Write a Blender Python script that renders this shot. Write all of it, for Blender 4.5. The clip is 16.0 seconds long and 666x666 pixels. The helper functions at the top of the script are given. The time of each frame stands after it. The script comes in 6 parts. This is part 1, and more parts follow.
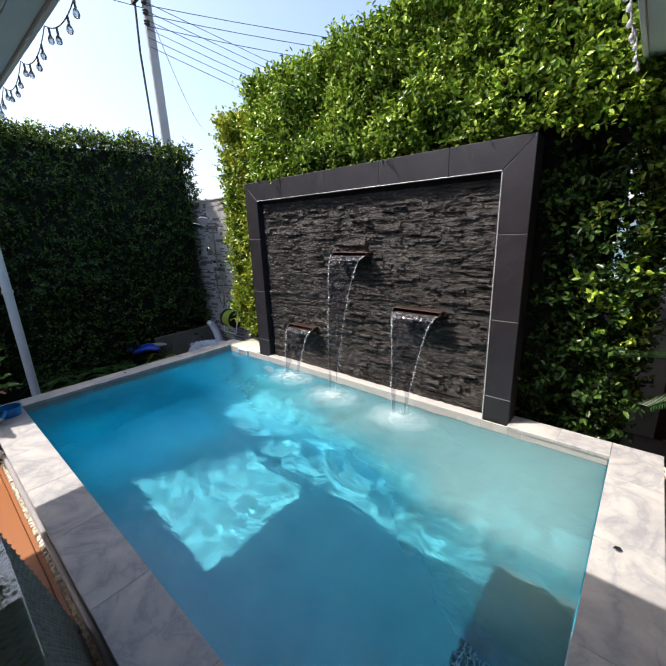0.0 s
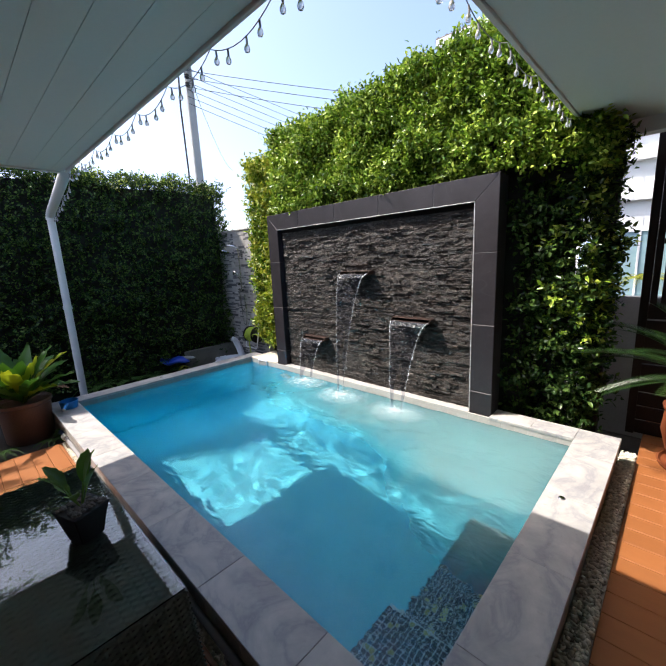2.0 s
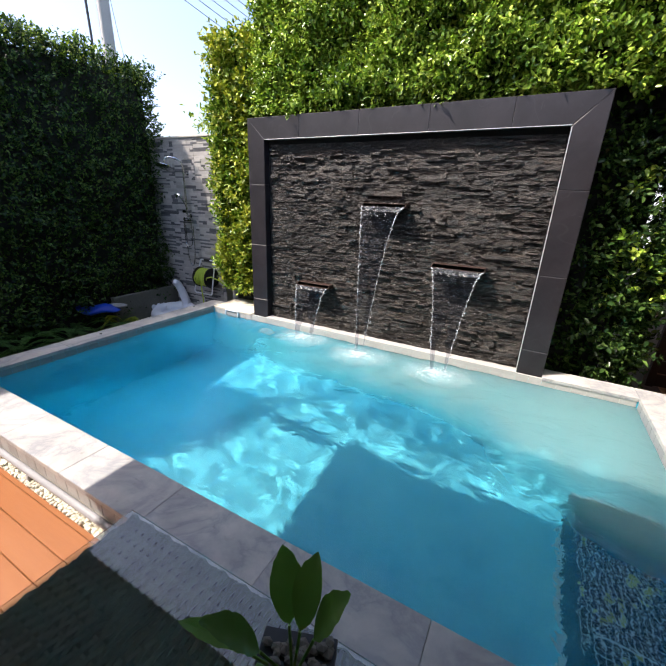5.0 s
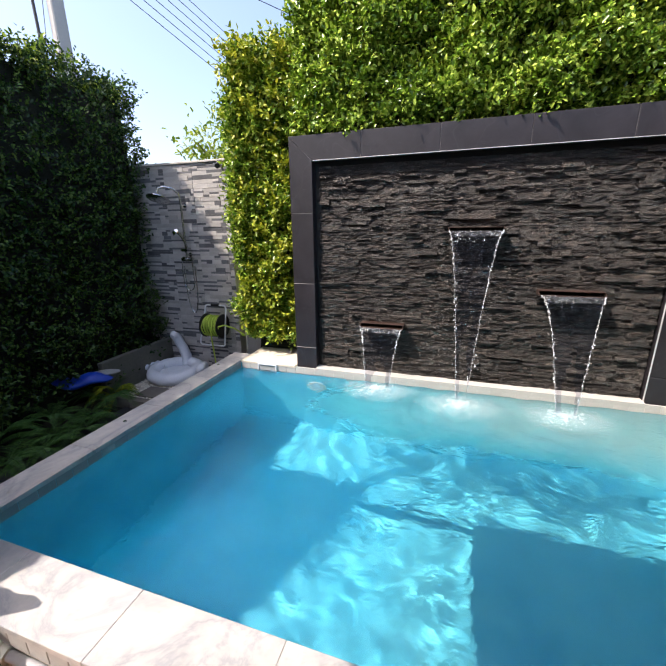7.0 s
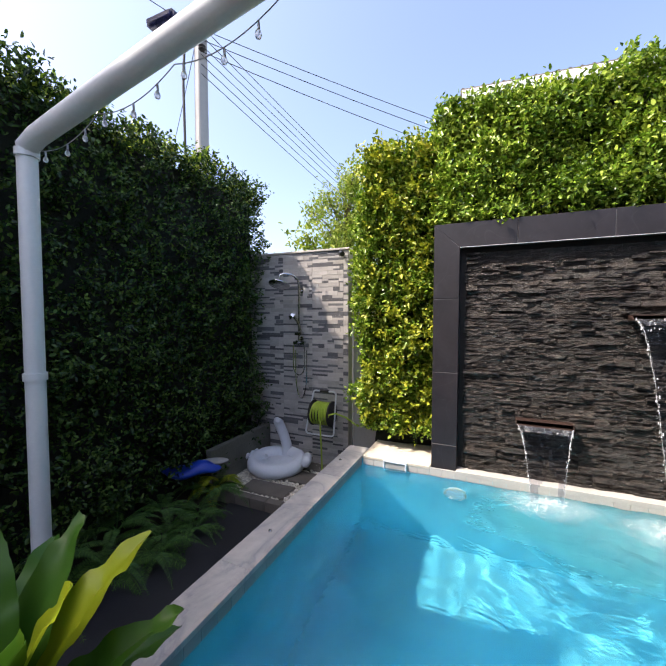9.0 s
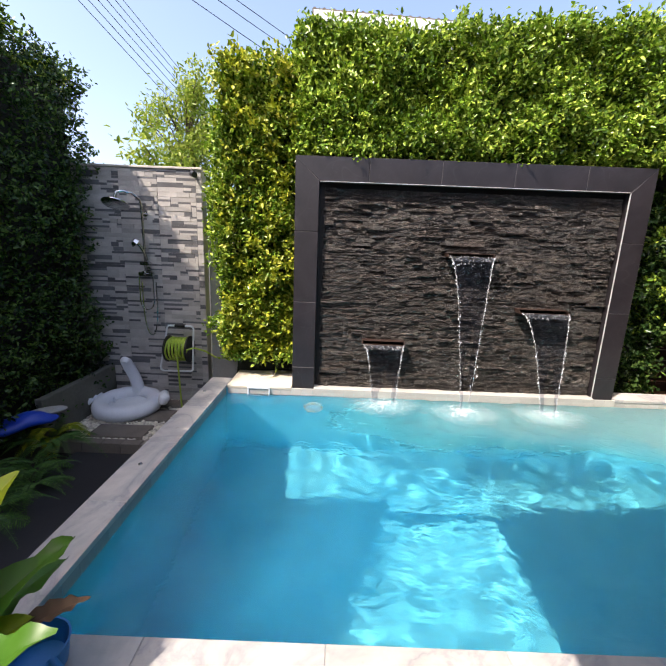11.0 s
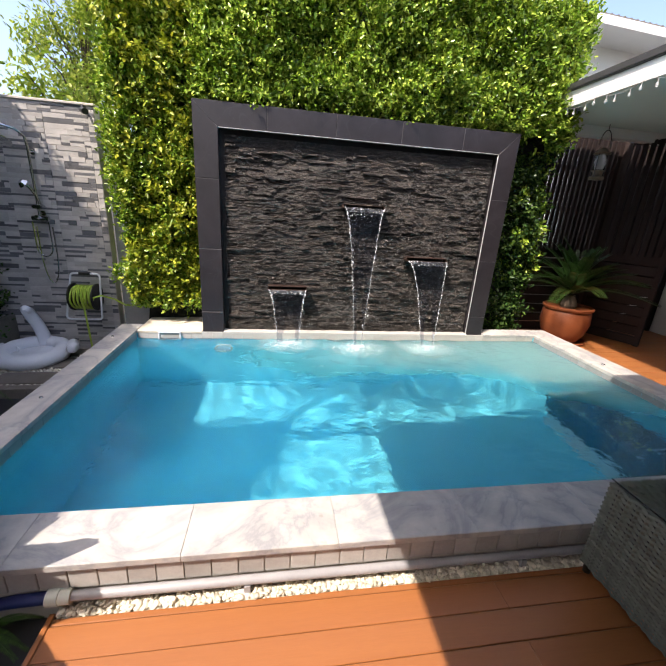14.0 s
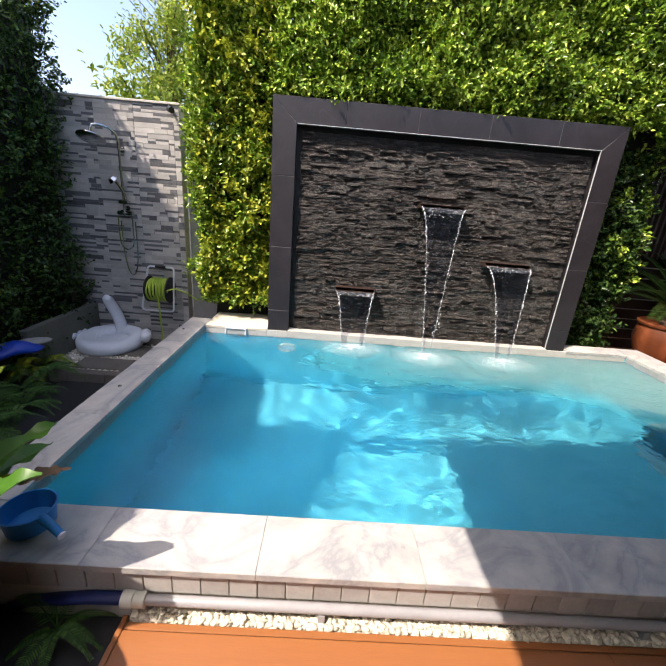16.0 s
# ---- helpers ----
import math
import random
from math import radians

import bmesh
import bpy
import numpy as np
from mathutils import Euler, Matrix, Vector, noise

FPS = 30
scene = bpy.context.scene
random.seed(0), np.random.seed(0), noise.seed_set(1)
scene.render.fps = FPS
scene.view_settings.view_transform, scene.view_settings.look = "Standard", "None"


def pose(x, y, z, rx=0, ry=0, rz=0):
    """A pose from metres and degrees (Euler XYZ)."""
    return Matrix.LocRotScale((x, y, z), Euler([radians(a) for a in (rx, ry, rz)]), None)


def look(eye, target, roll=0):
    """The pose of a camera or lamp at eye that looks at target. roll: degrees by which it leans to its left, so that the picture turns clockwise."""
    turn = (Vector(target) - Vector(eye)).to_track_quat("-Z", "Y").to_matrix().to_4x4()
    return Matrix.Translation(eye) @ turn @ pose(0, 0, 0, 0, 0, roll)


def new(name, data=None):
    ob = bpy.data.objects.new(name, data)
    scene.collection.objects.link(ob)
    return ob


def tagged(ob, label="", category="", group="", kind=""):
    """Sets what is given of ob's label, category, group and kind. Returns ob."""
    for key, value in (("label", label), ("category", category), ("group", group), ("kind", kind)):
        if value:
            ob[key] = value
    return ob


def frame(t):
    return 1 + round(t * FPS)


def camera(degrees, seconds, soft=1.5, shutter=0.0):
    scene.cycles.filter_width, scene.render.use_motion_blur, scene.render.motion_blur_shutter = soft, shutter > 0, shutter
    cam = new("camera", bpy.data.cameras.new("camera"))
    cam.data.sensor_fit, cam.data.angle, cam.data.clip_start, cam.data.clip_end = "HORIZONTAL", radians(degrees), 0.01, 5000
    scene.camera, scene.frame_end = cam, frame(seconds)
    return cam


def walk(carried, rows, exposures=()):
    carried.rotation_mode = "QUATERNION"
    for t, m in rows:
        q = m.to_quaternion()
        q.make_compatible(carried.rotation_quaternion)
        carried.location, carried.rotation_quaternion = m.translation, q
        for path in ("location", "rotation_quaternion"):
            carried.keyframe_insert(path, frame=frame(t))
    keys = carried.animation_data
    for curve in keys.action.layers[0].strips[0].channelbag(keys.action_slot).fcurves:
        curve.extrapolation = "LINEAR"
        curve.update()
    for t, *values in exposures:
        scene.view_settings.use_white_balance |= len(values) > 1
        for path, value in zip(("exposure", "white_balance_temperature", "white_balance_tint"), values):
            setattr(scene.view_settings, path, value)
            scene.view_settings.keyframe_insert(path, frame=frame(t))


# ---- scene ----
cam = camera(84.8, 16.0)
PATH = [
    (0, (0.43, -0.108, 1.745), (-0.837, 1.341, 1.201), -2.2),
    (0.5, (0.641, -0.232, 1.623), (-0.679, 1.208, 1.195), -2.3),
    (1, (0.785, -0.363, 1.646), (-0.558, 1.058, 1.223), -2.6),
    (1.5, (0.906, -0.479, 1.668), (-0.451, 0.937, 1.276), -2.8),
    (2, (0.905, -0.48, 1.664), (-0.456, 0.932, 1.273), -2.7),
    (2.5, (0.886, -0.497, 1.656), (-0.469, 0.919, 1.259), -1.5),
    (3, (0.852, -0.435, 1.623), (-0.527, 0.928, 1.131), 0.3),
    (3.5, (0.691, -0.384, 1.579), (-0.748, 0.866, 0.973), -0.5),
    (4, (0.389, -0.555, 1.663), (-1.008, 0.679, 0.938), -2.3),
    (4.2, (0.187, -0.627, 1.603), (-1.077, 0.735, 0.866), 0.0),
    (6.3, (-1.474, -0.509, 1.508), (-2.119, 1.279, 0.885), -0.2),
    (6.5, (-1.635, -0.52, 1.531), (-2.27, 1.279, 0.929), -0.6),
    (7, (-1.94, -0.468, 1.52), (-2.535, 1.363, 0.977), -0.7),
    (7.5, (-2.218, -0.371, 1.546), (-2.804, 1.48, 1.067), -0.3),
    (8, (-2.508, -0.457, 1.603), (-3.323, 1.365, 1.474), -0.9),
    (8.2, (-2.6, -0.5, 1.585), (-3.461, 1.303, 1.504), -0.8),
    (10.3, (-3.022, -0.527, 1.478), (-3.443, 1.417, 1.265), 2.6),
    (10.5, (-3.023, -0.561, 1.467), (-3.318, 1.398, 1.19), 2.4),
    (11, (-2.984, -0.639, 1.464), (-2.986, 1.318, 1.051), 2.2),
    (11.5, (-2.956, -0.691, 1.453), (-2.777, 1.231, 0.928), 2.2),
    (12, (-2.889, -0.734, 1.452), (-2.666, 1.177, 0.906), 3.6),
    (12.5, (-2.754, -0.796, 1.436), (-2.46, 1.104, 0.886), 4.3),
    (13, (-2.648, -0.875, 1.451), (-2.368, 1.023, 0.886), 4.7),
    (13.5, (-2.626, -0.936, 1.437), (-2.343, 0.952, 0.84), 3.0),
    (14, (-2.638, -1.007, 1.45), (-2.32, 0.865, 0.821), 3.8),
    (14.5, (-2.645, -1.051, 1.448), (-2.323, 0.819, 0.816), 4.0),
    (15, (-2.651, -1.067, 1.443), (-2.348, 0.812, 0.828), 3.7),
    (15.5, (-2.704, -0.988, 1.429), (-2.465, 0.872, 0.735), 3.7),
    (16, (-2.802, -0.849, 1.421), (-2.743, 1.044, 0.778), 4.8),
]
walk(cam, [(t, look(eye, target, roll)) for t, eye, target, roll in PATH], exposures=[(0.0, 1.55, 6350, 13), (1.2, 1.65, 6400, 13), (3.0, 1.88, 6400, 13), (7.0, 1.80, 6550, 15), (11.0, 1.85, 6800, 16), (16.0, 1.85, 6750, 15)])

# ---- light ----
SUN_DIR = Vector((0.55, 0.42, -1.0)).normalized()
sun = new("sun", bpy.data.lights.new("sun", "SUN"))
sun.data.energy, sun.data.angle, sun.data.color = 2.5, radians(0.55), (1.0, 0.92, 0.80)
sun.data.cycles.is_caustics_light = True
sun.matrix_world = look(-20 * SUN_DIR, (0, 0, 0))
world = bpy.data.worlds.new("sky")
scene.world = world
world.use_nodes = True
wn = world.node_tree.nodes
sky = wn.new("ShaderNodeTexSky")
sky.sky_type, sky.sun_disc = "NISHITA", False
sky.sun_elevation, sky.sun_rotation = radians(55.3), radians(232.6)
sky.air_density, sky.dust_density, sky.ozone_density = 1.0, 3.2, 1.0
world.node_tree.links.new(sky.outputs[0], wn["Background"].inputs[0])
wn["Background"].inputs[1].default_value = 0.110


# ---- helpers of this scene ----
def nodes_of(name):
    m = bpy.data.materials.new(name)
    m.use_nodes = True
    nt = m.node_tree
    return m, nt, nt.nodes, nt.links, nt.nodes["Principled BSDF"]


def ramp(nt, fac, stops):
    r = nt.nodes.new("ShaderNodeValToRGB")
    e = r.color_ramp.elements
    while len(e) < len(stops):
        e.new(0.5)
    for k, (p, c) in zip(e, stops):
        k.position, k.color = p, (*c, 1)
    nt.links.new(fac, r.inputs[0])
    return r.outputs[0]


def noise_tex(nt, scale, detail=5.0, rough=0.6, distortion=0.0, vec=None):
    n = nt.nodes.new("ShaderNodeTexNoise")
    n.inputs["Scale"].default_value, n.inputs["Detail"].default_value = scale, detail
    n.inputs["Roughness"].default_value, n.inputs["Distortion"].default_value = rough, distortion
    if vec is not None:
        nt.links.new(vec, n.inputs["Vector"])
    return n.outputs["Fac"]


def place_vec(nt, stretch=(1, 1, 1), random_shift=False):
    """World position, stretched, and shifted piece by piece where asked."""
    g = nt.nodes.new("ShaderNodeNewGeometry")
    m = nt.nodes.new("ShaderNodeMapping")
    m.inputs["Scale"].default_value = stretch
    nt.links.new(g.outputs["Position"], m.inputs["Vector"])
    if random_shift:
        o = nt.nodes.new("ShaderNodeObjectInfo")
        k = nt.nodes.new("ShaderNodeMath")
        k.operation = "MULTIPLY"
        k.inputs[1].default_value = 37.0
        nt.links.new(o.outputs["Random"], k.inputs[0])
        nt.links.new(k.outputs[0], m.inputs["Location"])
    return m.outputs[0]


def mixed(nt, a, b, fac, mode="MIX"):
    x = nt.nodes.new("ShaderNodeMix")
    x.data_type, x.blend_type = "RGBA", mode
    for sock, v in ((x.inputs[6], a), (x.inputs[7], b), (x.inputs[0], fac)):
        if isinstance(v, (int, float)):
            sock.default_value = v
        elif isinstance(v, tuple):
            sock.default_value = (*v, 1)
        else:
            nt.links.new(v, sock)
    return x.outputs[2]


def bumped(nt, bsdf, height, strength, dist=0.01):
    b = nt.nodes.new("ShaderNodeBump")
    b.inputs["Strength"].default_value, b.inputs["Distance"].default_value = strength, dist
    nt.links.new(height, b.inputs["Height"])
    nt.links.new(b.outputs[0], bsdf.inputs["Normal"])


def surface(name, dark, light, scale=6, fine=60, rough=0.6, bump=0.25, dist=0.004, metal=0.0, vary=0.0, stretch=(1, 1, 1), spread=0.25, island=False, spec=0.5):
    """A two-scale mottled surface between two colours; vary: lightness from piece to piece."""
    m, nt, n, l, p = nodes_of(name)
    v = place_vec(nt, stretch, random_shift=vary > 0)
    big, small = noise_tex(nt, scale, vec=v), noise_tex(nt, fine, 4, 0.7, vec=v)
    k = n.new("ShaderNodeMath")
    k.operation = "MULTIPLY_ADD"
    k.inputs[1].default_value, k.inputs[2].default_value = 0.4, 0.0
    l.new(small, k.inputs[0])
    k2 = n.new("ShaderNodeMath")
    k2.operation = "MULTIPLY_ADD"
    k2.inputs[1].default_value = 0.6
    l.new(big, k2.inputs[0]), l.new(k.outputs[0], k2.inputs[2])
    col = ramp(nt, k2.outputs[0], [(0.5 - spread, dark), (0.5 + spread, light)])
    if vary:
        g = n.new("ShaderNodeNewGeometry") if island else n.new("ShaderNodeObjectInfo")
        r = g.outputs["Random Per Island"] if island else g.outputs["Random"]
        mr = n.new("ShaderNodeMapRange")
        mr.inputs[3].default_value, mr.inputs[4].default_value = 1 - vary, 1 + vary
        l.new(r, mr.inputs[0])
        hs = n.new("ShaderNodeHueSaturation")
        l.new(mr.outputs[0], hs.inputs["Value"]), l.new(col, hs.inputs["Color"])
        col = hs.outputs[0]
    l.new(col, p.inputs["Base Color"])
    rr = n.new("ShaderNodeMapRange")
    rr.inputs[3].default_value, rr.inputs[4].default_value = max(0.02, rough - 0.12), min(1, rough + 0.12)
    l.new(big, rr.inputs[0]), l.new(rr.outputs[0], p.inputs["Roughness"])
    p.inputs["Metallic"].default_value = metal
    p.inputs["Specular IOR Level"].default_value = spec
    if bump:
        bumped(nt, p, small, bump, dist)
    return m


# ---- materials ----
def marble():
    m, nt, n, l, p = nodes_of("white_marble")
    v = place_vec(nt, (1, 1, 1), True)
    warp = noise_tex(nt, 2.2, 6, 0.6, 1.2, v)
    vein = n.new("ShaderNodeMath")
    vein.operation = "SUBTRACT"
    vein.inputs[1].default_value = 0.5
    l.new(warp, vein.inputs[0])
    ab = n.new("ShaderNodeMath")
    ab.operation = "ABSOLUTE"
    l.new(vein.outputs[0], ab.inputs[0])
    c = ramp(nt, ab.outputs[0], [(0.0, (0.33, 0.33, 0.34)), (0.04, (0.42, 0.41, 0.40)), (0.14, (0.50, 0.48, 0.45))])
    cloud = ramp(nt, noise_tex(nt, 5, 5, 0.6, 0.5, v), [(0.32, (0.66, 0.67, 0.70)), (0.6, (1, 1, 1))])
    c = mixed(nt, c, cloud, 0.75, "MULTIPLY")
    dirt = ramp(nt, noise_tex(nt, 23, 3, 0.5, 0, v), [(0.66, (1, 1, 1)), (0.78, (0.72, 0.69, 0.64))])
    c = mixed(nt, c, dirt, 0.6, "MULTIPLY")
    l.new(c, p.inputs["Base Color"])
    p.inputs["Roughness"].default_value = 0.42
    bumped(nt, p, noise_tex(nt, 90, 3, 0.6, 0, v), 0.08, 0.002)
    return m


def leaf(name, dark, mid, bright, glow=0.25, rough=0.38):
    """Leaves, each of its own green; light shines through them."""
    m, nt, n, l, p = nodes_of(name)
    g = n.new("ShaderNodeNewGeometry")
    patch = noise_tex(nt, 2.3, 3, 0.6, 0, place_vec(nt))
    k = n.new("ShaderNodeMath")
    k.operation = "MULTIPLY_ADD"
    k.inputs[1].default_value = 0.55
    half = n.new("ShaderNodeMath")
    half.operation = "MULTIPLY"
    half.inputs[1].default_value = 0.45
    l.new(patch, half.inputs[0])
    l.new(g.outputs["Random Per Island"], k.inputs[0]), l.new(half.outputs[0], k.inputs[2])
    c = ramp(nt, k.outputs[0], [(0.12, dark), (0.5, mid), (0.85, bright)])
    l.new(c, p.inputs["Base Color"])
    p.inputs["Roughness"].default_value = rough
    p.inputs["Specular IOR Level"].default_value = 0.32
    t = n.new("ShaderNodeBsdfTranslucent")
    l.new(mixed(nt, c, (0.9, 1.0, 0.3), 0.25, "MULTIPLY"), t.inputs["Color"])
    mx = n.new("ShaderNodeMixShader")
    mx.inputs[0].default_value = glow
    l.new(p.outputs[0], mx.inputs[1]), l.new(t.outputs[0], mx.inputs[2])
    l.new(mx.outputs[0], n["Material Output"].inputs["Surface"])
    return m


def water():
    """Pool water: clear, rippled, clouded by air bubbles towards the falls."""
    m, nt, n, l, p = nodes_of("pool_water")
    v = place_vec(nt, (1, 1.5, 1))
    r1, r2 = noise_tex(nt, 5.5, 2, 0.5, 1.0, v), noise_tex(nt, 20, 2, 0.5, 0.8, v)
    s = n.new("ShaderNodeMath")
    s.operation = "MULTIPLY_ADD"
    s.inputs[1].default_value = 0.20
    l.new(r2, s.inputs[0]), l.new(r1, s.inputs[2])
    bump = n.new("ShaderNodeBump")
    bump.inputs["Strength"].default_value, bump.inputs["Distance"].default_value = 0.55, 0.016
    l.new(s.outputs[0], bump.inputs["Height"])
    p.inputs["Base Color"].default_value = (0.80, 0.96, 0.99, 1)
    p.inputs["Roughness"].default_value, p.inputs["IOR"].default_value = 0.0, 1.33
    p.inputs["Transmission Weight"].default_value = 1.0
    l.new(bump.outputs[0], p.inputs["Normal"])
    # light scattered about by fine bubbles under the surface
    d = n.new("ShaderNodeBsdfPrincipled")
    d.inputs["Subsurface Weight"].default_value, d.inputs["Subsurface Scale"].default_value = 1.0, 1.0
    d.subsurface_method = "BURLEY"
    d.inputs["Subsurface Radius"].default_value = (0.5, 0.9, 1.0)
    d.inputs["Roughness"].default_value, d.inputs["IOR"].default_value = 0.04, 1.33
    l.new(bump.outputs[0], d.inputs["Normal"])
    g = n.new("ShaderNodeNewGeometry")
    xyz = n.new("ShaderNodeSeparateXYZ")
    l.new(g.outputs["Position"], xyz.inputs[0])
    wob = noise_tex(nt, 2.0, 4, 0.5, 0.5, place_vec(nt))
    wy = n.new("ShaderNodeMath")
    wy.operation = "MULTIPLY_ADD"
    wy.inputs[1].default_value = 0.55
    l.new(wob, wy.inputs[0]), l.new(xyz.outputs["Y"], wy.inputs[2])
    near = n.new("ShaderNodeMapRange")
    near.interpolation_type = "SMOOTHSTEP"
    near.inputs[1].default_value, near.inputs[2].default_value = 3.50, 4.20
    side = n.new("ShaderNodeMapRange")
    side.inputs[1].default_value, side.inputs[2].default_value = -3.7, -1.1
    side.inputs[3].default_value, side.inputs[4].default_value = 0.12, 1.0
    side.interpolation_type = "SMOOTHSTEP"
    l.new(xyz.outputs["X"], side.inputs[0])
    far = n.new("ShaderNodeMapRange")
    far.interpolation_type = "SMOOTHSTEP"
    far.inputs[1].default_value, far.inputs[2].default_value = 2.5, 3.0
    far.inputs[3].default_value, far.inputs[4].default_value = 1.0, 0.80
    l.new(wy.outputs[0], far.inputs[0])
    a = n.new("ShaderNodeMath")
    a.operation = "MULTIPLY"
    l.new(near.outputs[0], a.inputs[0]), l.new(side.outputs[0], a.inputs[1])
    # the first, blue stop stands in for fill light in the shaded water
    tone = ramp(nt, a.outputs[0], [(0.0, (0.0, 0.42, 0.90)), (0.40, (0.08, 0.48, 0.60)), (1.0, (0.20, 0.385, 0.385))])
    l.new(tone, d.inputs["Base Color"])
    fog = n.new("ShaderNodeMapRange")
    fog.inputs[3].default_value, fog.inputs[4].default_value = 0.15, 0.42
    thin = n.new("ShaderNodeMath")
    thin.operation = "MULTIPLY"
    l.new(a.outputs[0], thin.inputs[0]), l.new(far.outputs[0], thin.inputs[1])
    # thickest over the steps at the shallow end, where the stream turns back
    shallow = n.new("ShaderNodeMapRange")
    shallow.interpolation_type = "SMOOTHSTEP"
    shallow.inputs[1].default_value, shallow.inputs[2].default_value = -0.9, 0.2
    shallow.inputs[3].default_value, shallow.inputs[4].default_value = 1.0, 1.45
    l.new(xyz.outputs["X"], shallow.inputs[0])
    early = n.new("ShaderNodeMath")
    early.operation = "MULTIPLY_ADD"
    early.inputs[1].default_value = 1.7
    l.new(shallow.outputs[0], early.inputs[0]), l.new(wy.outputs[0], early.inputs[2])
    l.new(early.outputs[0], near.inputs[0])
    thick = n.new("ShaderNodeMath")
    thick.operation = "MULTIPLY"
    l.new(thin.outputs[0], thick.inputs[0]), l.new(shallow.outputs[0], thick.inputs[1])
    fog.clamp = False
    l.new(thick.outputs[0], fog.inputs[0])
    mx = n.new("ShaderNodeMixShader")
    l.new(fog.outputs[0], mx.inputs[0]), l.new(p.outputs[0], mx.inputs[1]), l.new(d.outputs[0], mx.inputs[2])
    l.new(mx.outputs[0], n["Material Output"].inputs["Surface"])
    return m


def clear(name, color=(1, 1, 1), rough=0.0, ior=1.33):
    m, nt, n, l, p = nodes_of(name)
    p.inputs["Base Color"].default_value = (*color, 1)
    p.inputs["Roughness"].default_value, p.inputs["IOR"].default_value = rough, ior
    p.inputs["Transmission Weight"].default_value = 1.0
    return m


def film_water():
    """A thin sheet of falling water: nearly clear, with streaks of gloss."""
    m, nt, n, l, p = nodes_of("falling_water")
    v = place_vec(nt, (30, 30, 3))
    p.inputs["Base Color"].default_value, p.inputs["Roughness"].default_value = (0.03, 0.035, 0.05, 1), 0.04
    p.inputs["Specular IOR Level"].default_value = 0.9
    bumped(nt, p, noise_tex(nt, 1.5, 3, 0.6, 0.6, v), 0.7, 0.01)
    t = n.new("ShaderNodeBsdfTransparent")
    t.inputs["Color"].default_value = (0.66, 0.68, 0.74, 1)
    mx = n.new("ShaderNodeMixShader")
    st = n.new("ShaderNodeMapRange")
    st.inputs[1].default_value, st.inputs[2].default_value = 0.45, 0.75
    st.inputs[3].default_value, st.inputs[4].default_value = 0.97, 0.72
    l.new(noise_tex(nt, 1.2, 3, 0.6, 0.5, v), st.inputs[0])
    l.new(st.outputs[0], mx.inputs[0])
    l.new(p.outputs[0], mx.inputs[1]), l.new(t.outputs[0], mx.inputs[2])
    l.new(mx.outputs[0], n["Material Output"].inputs["Surface"])
    return m


def ripple_water():
    """Water bulging over a spout's lip: half clear, half bright gloss."""
    m, nt, n, l, p = nodes_of("rippled_lip_water")
    p.inputs["Base Color"].default_value, p.inputs["Roughness"].default_value = (0.05, 0.055, 0.065, 1), 0.12
    p.inputs["Specular IOR Level"].default_value = 1.0
    v = place_vec(nt, (1, 1, 0.6))
    bumped(nt, p, noise_tex(nt, 45, 3, 0.6, 0.5, v), 0.9, 0.02)
    t, mx = n.new("ShaderNodeBsdfTransparent"), n.new("ShaderNodeMixShader")
    st = n.new("ShaderNodeMapRange")
    st.inputs[1].default_value, st.inputs[2].default_value = 0.40, 0.62
    st.inputs[3].default_value, st.inputs[4].default_value = 0.92, 0.25
    l.new(noise_tex(nt, 38, 4, 0.65, 0.5, v), st.inputs[0]), l.new(st.outputs[0], mx.inputs[0])
    l.new(p.outputs[0], mx.inputs[1]), l.new(t.outputs[0], mx.inputs[2])
    l.new(mx.outputs[0], n["Material Output"].inputs["Surface"])
    return m


MARBLE, RIPPLE = marble(), ripple_water()
WATER, DROPS, FILM = water(), clear("water_drops", (0.93, 0.96, 1), 0.08), film_water()
DROPS.node_tree.nodes["Principled BSDF"].inputs["Transmission Weight"].default_value = 0.75
PLASTER = surface("blue_pool_plaster", (0.06, 0.43, 0.58), (0.16, 0.63, 0.73), 3.2, 14, 0.7, 0.1, spread=0.2)
BAND = surface("grey_band_tile", (0.20, 0.215, 0.22), (0.32, 0.33, 0.33), 4, 60, 0.45, 0.1, vary=0.06)
BAND_TILE = surface("beige_edge_tile", (0.36, 0.35, 0.33), (0.50, 0.48, 0.45), 4, 60, 0.5, 0.12, vary=0.05)
PLINTH_TILE = surface("grey_plinth_tile", (0.26, 0.255, 0.25), (0.42, 0.41, 0.39), 5, 60, 0.5, 0.15, vary=0.16)
GROUT = surface("cement_grout", (0.40, 0.37, 0.33), (0.55, 0.51, 0.46), 12, 90, 0.9, 0.3)


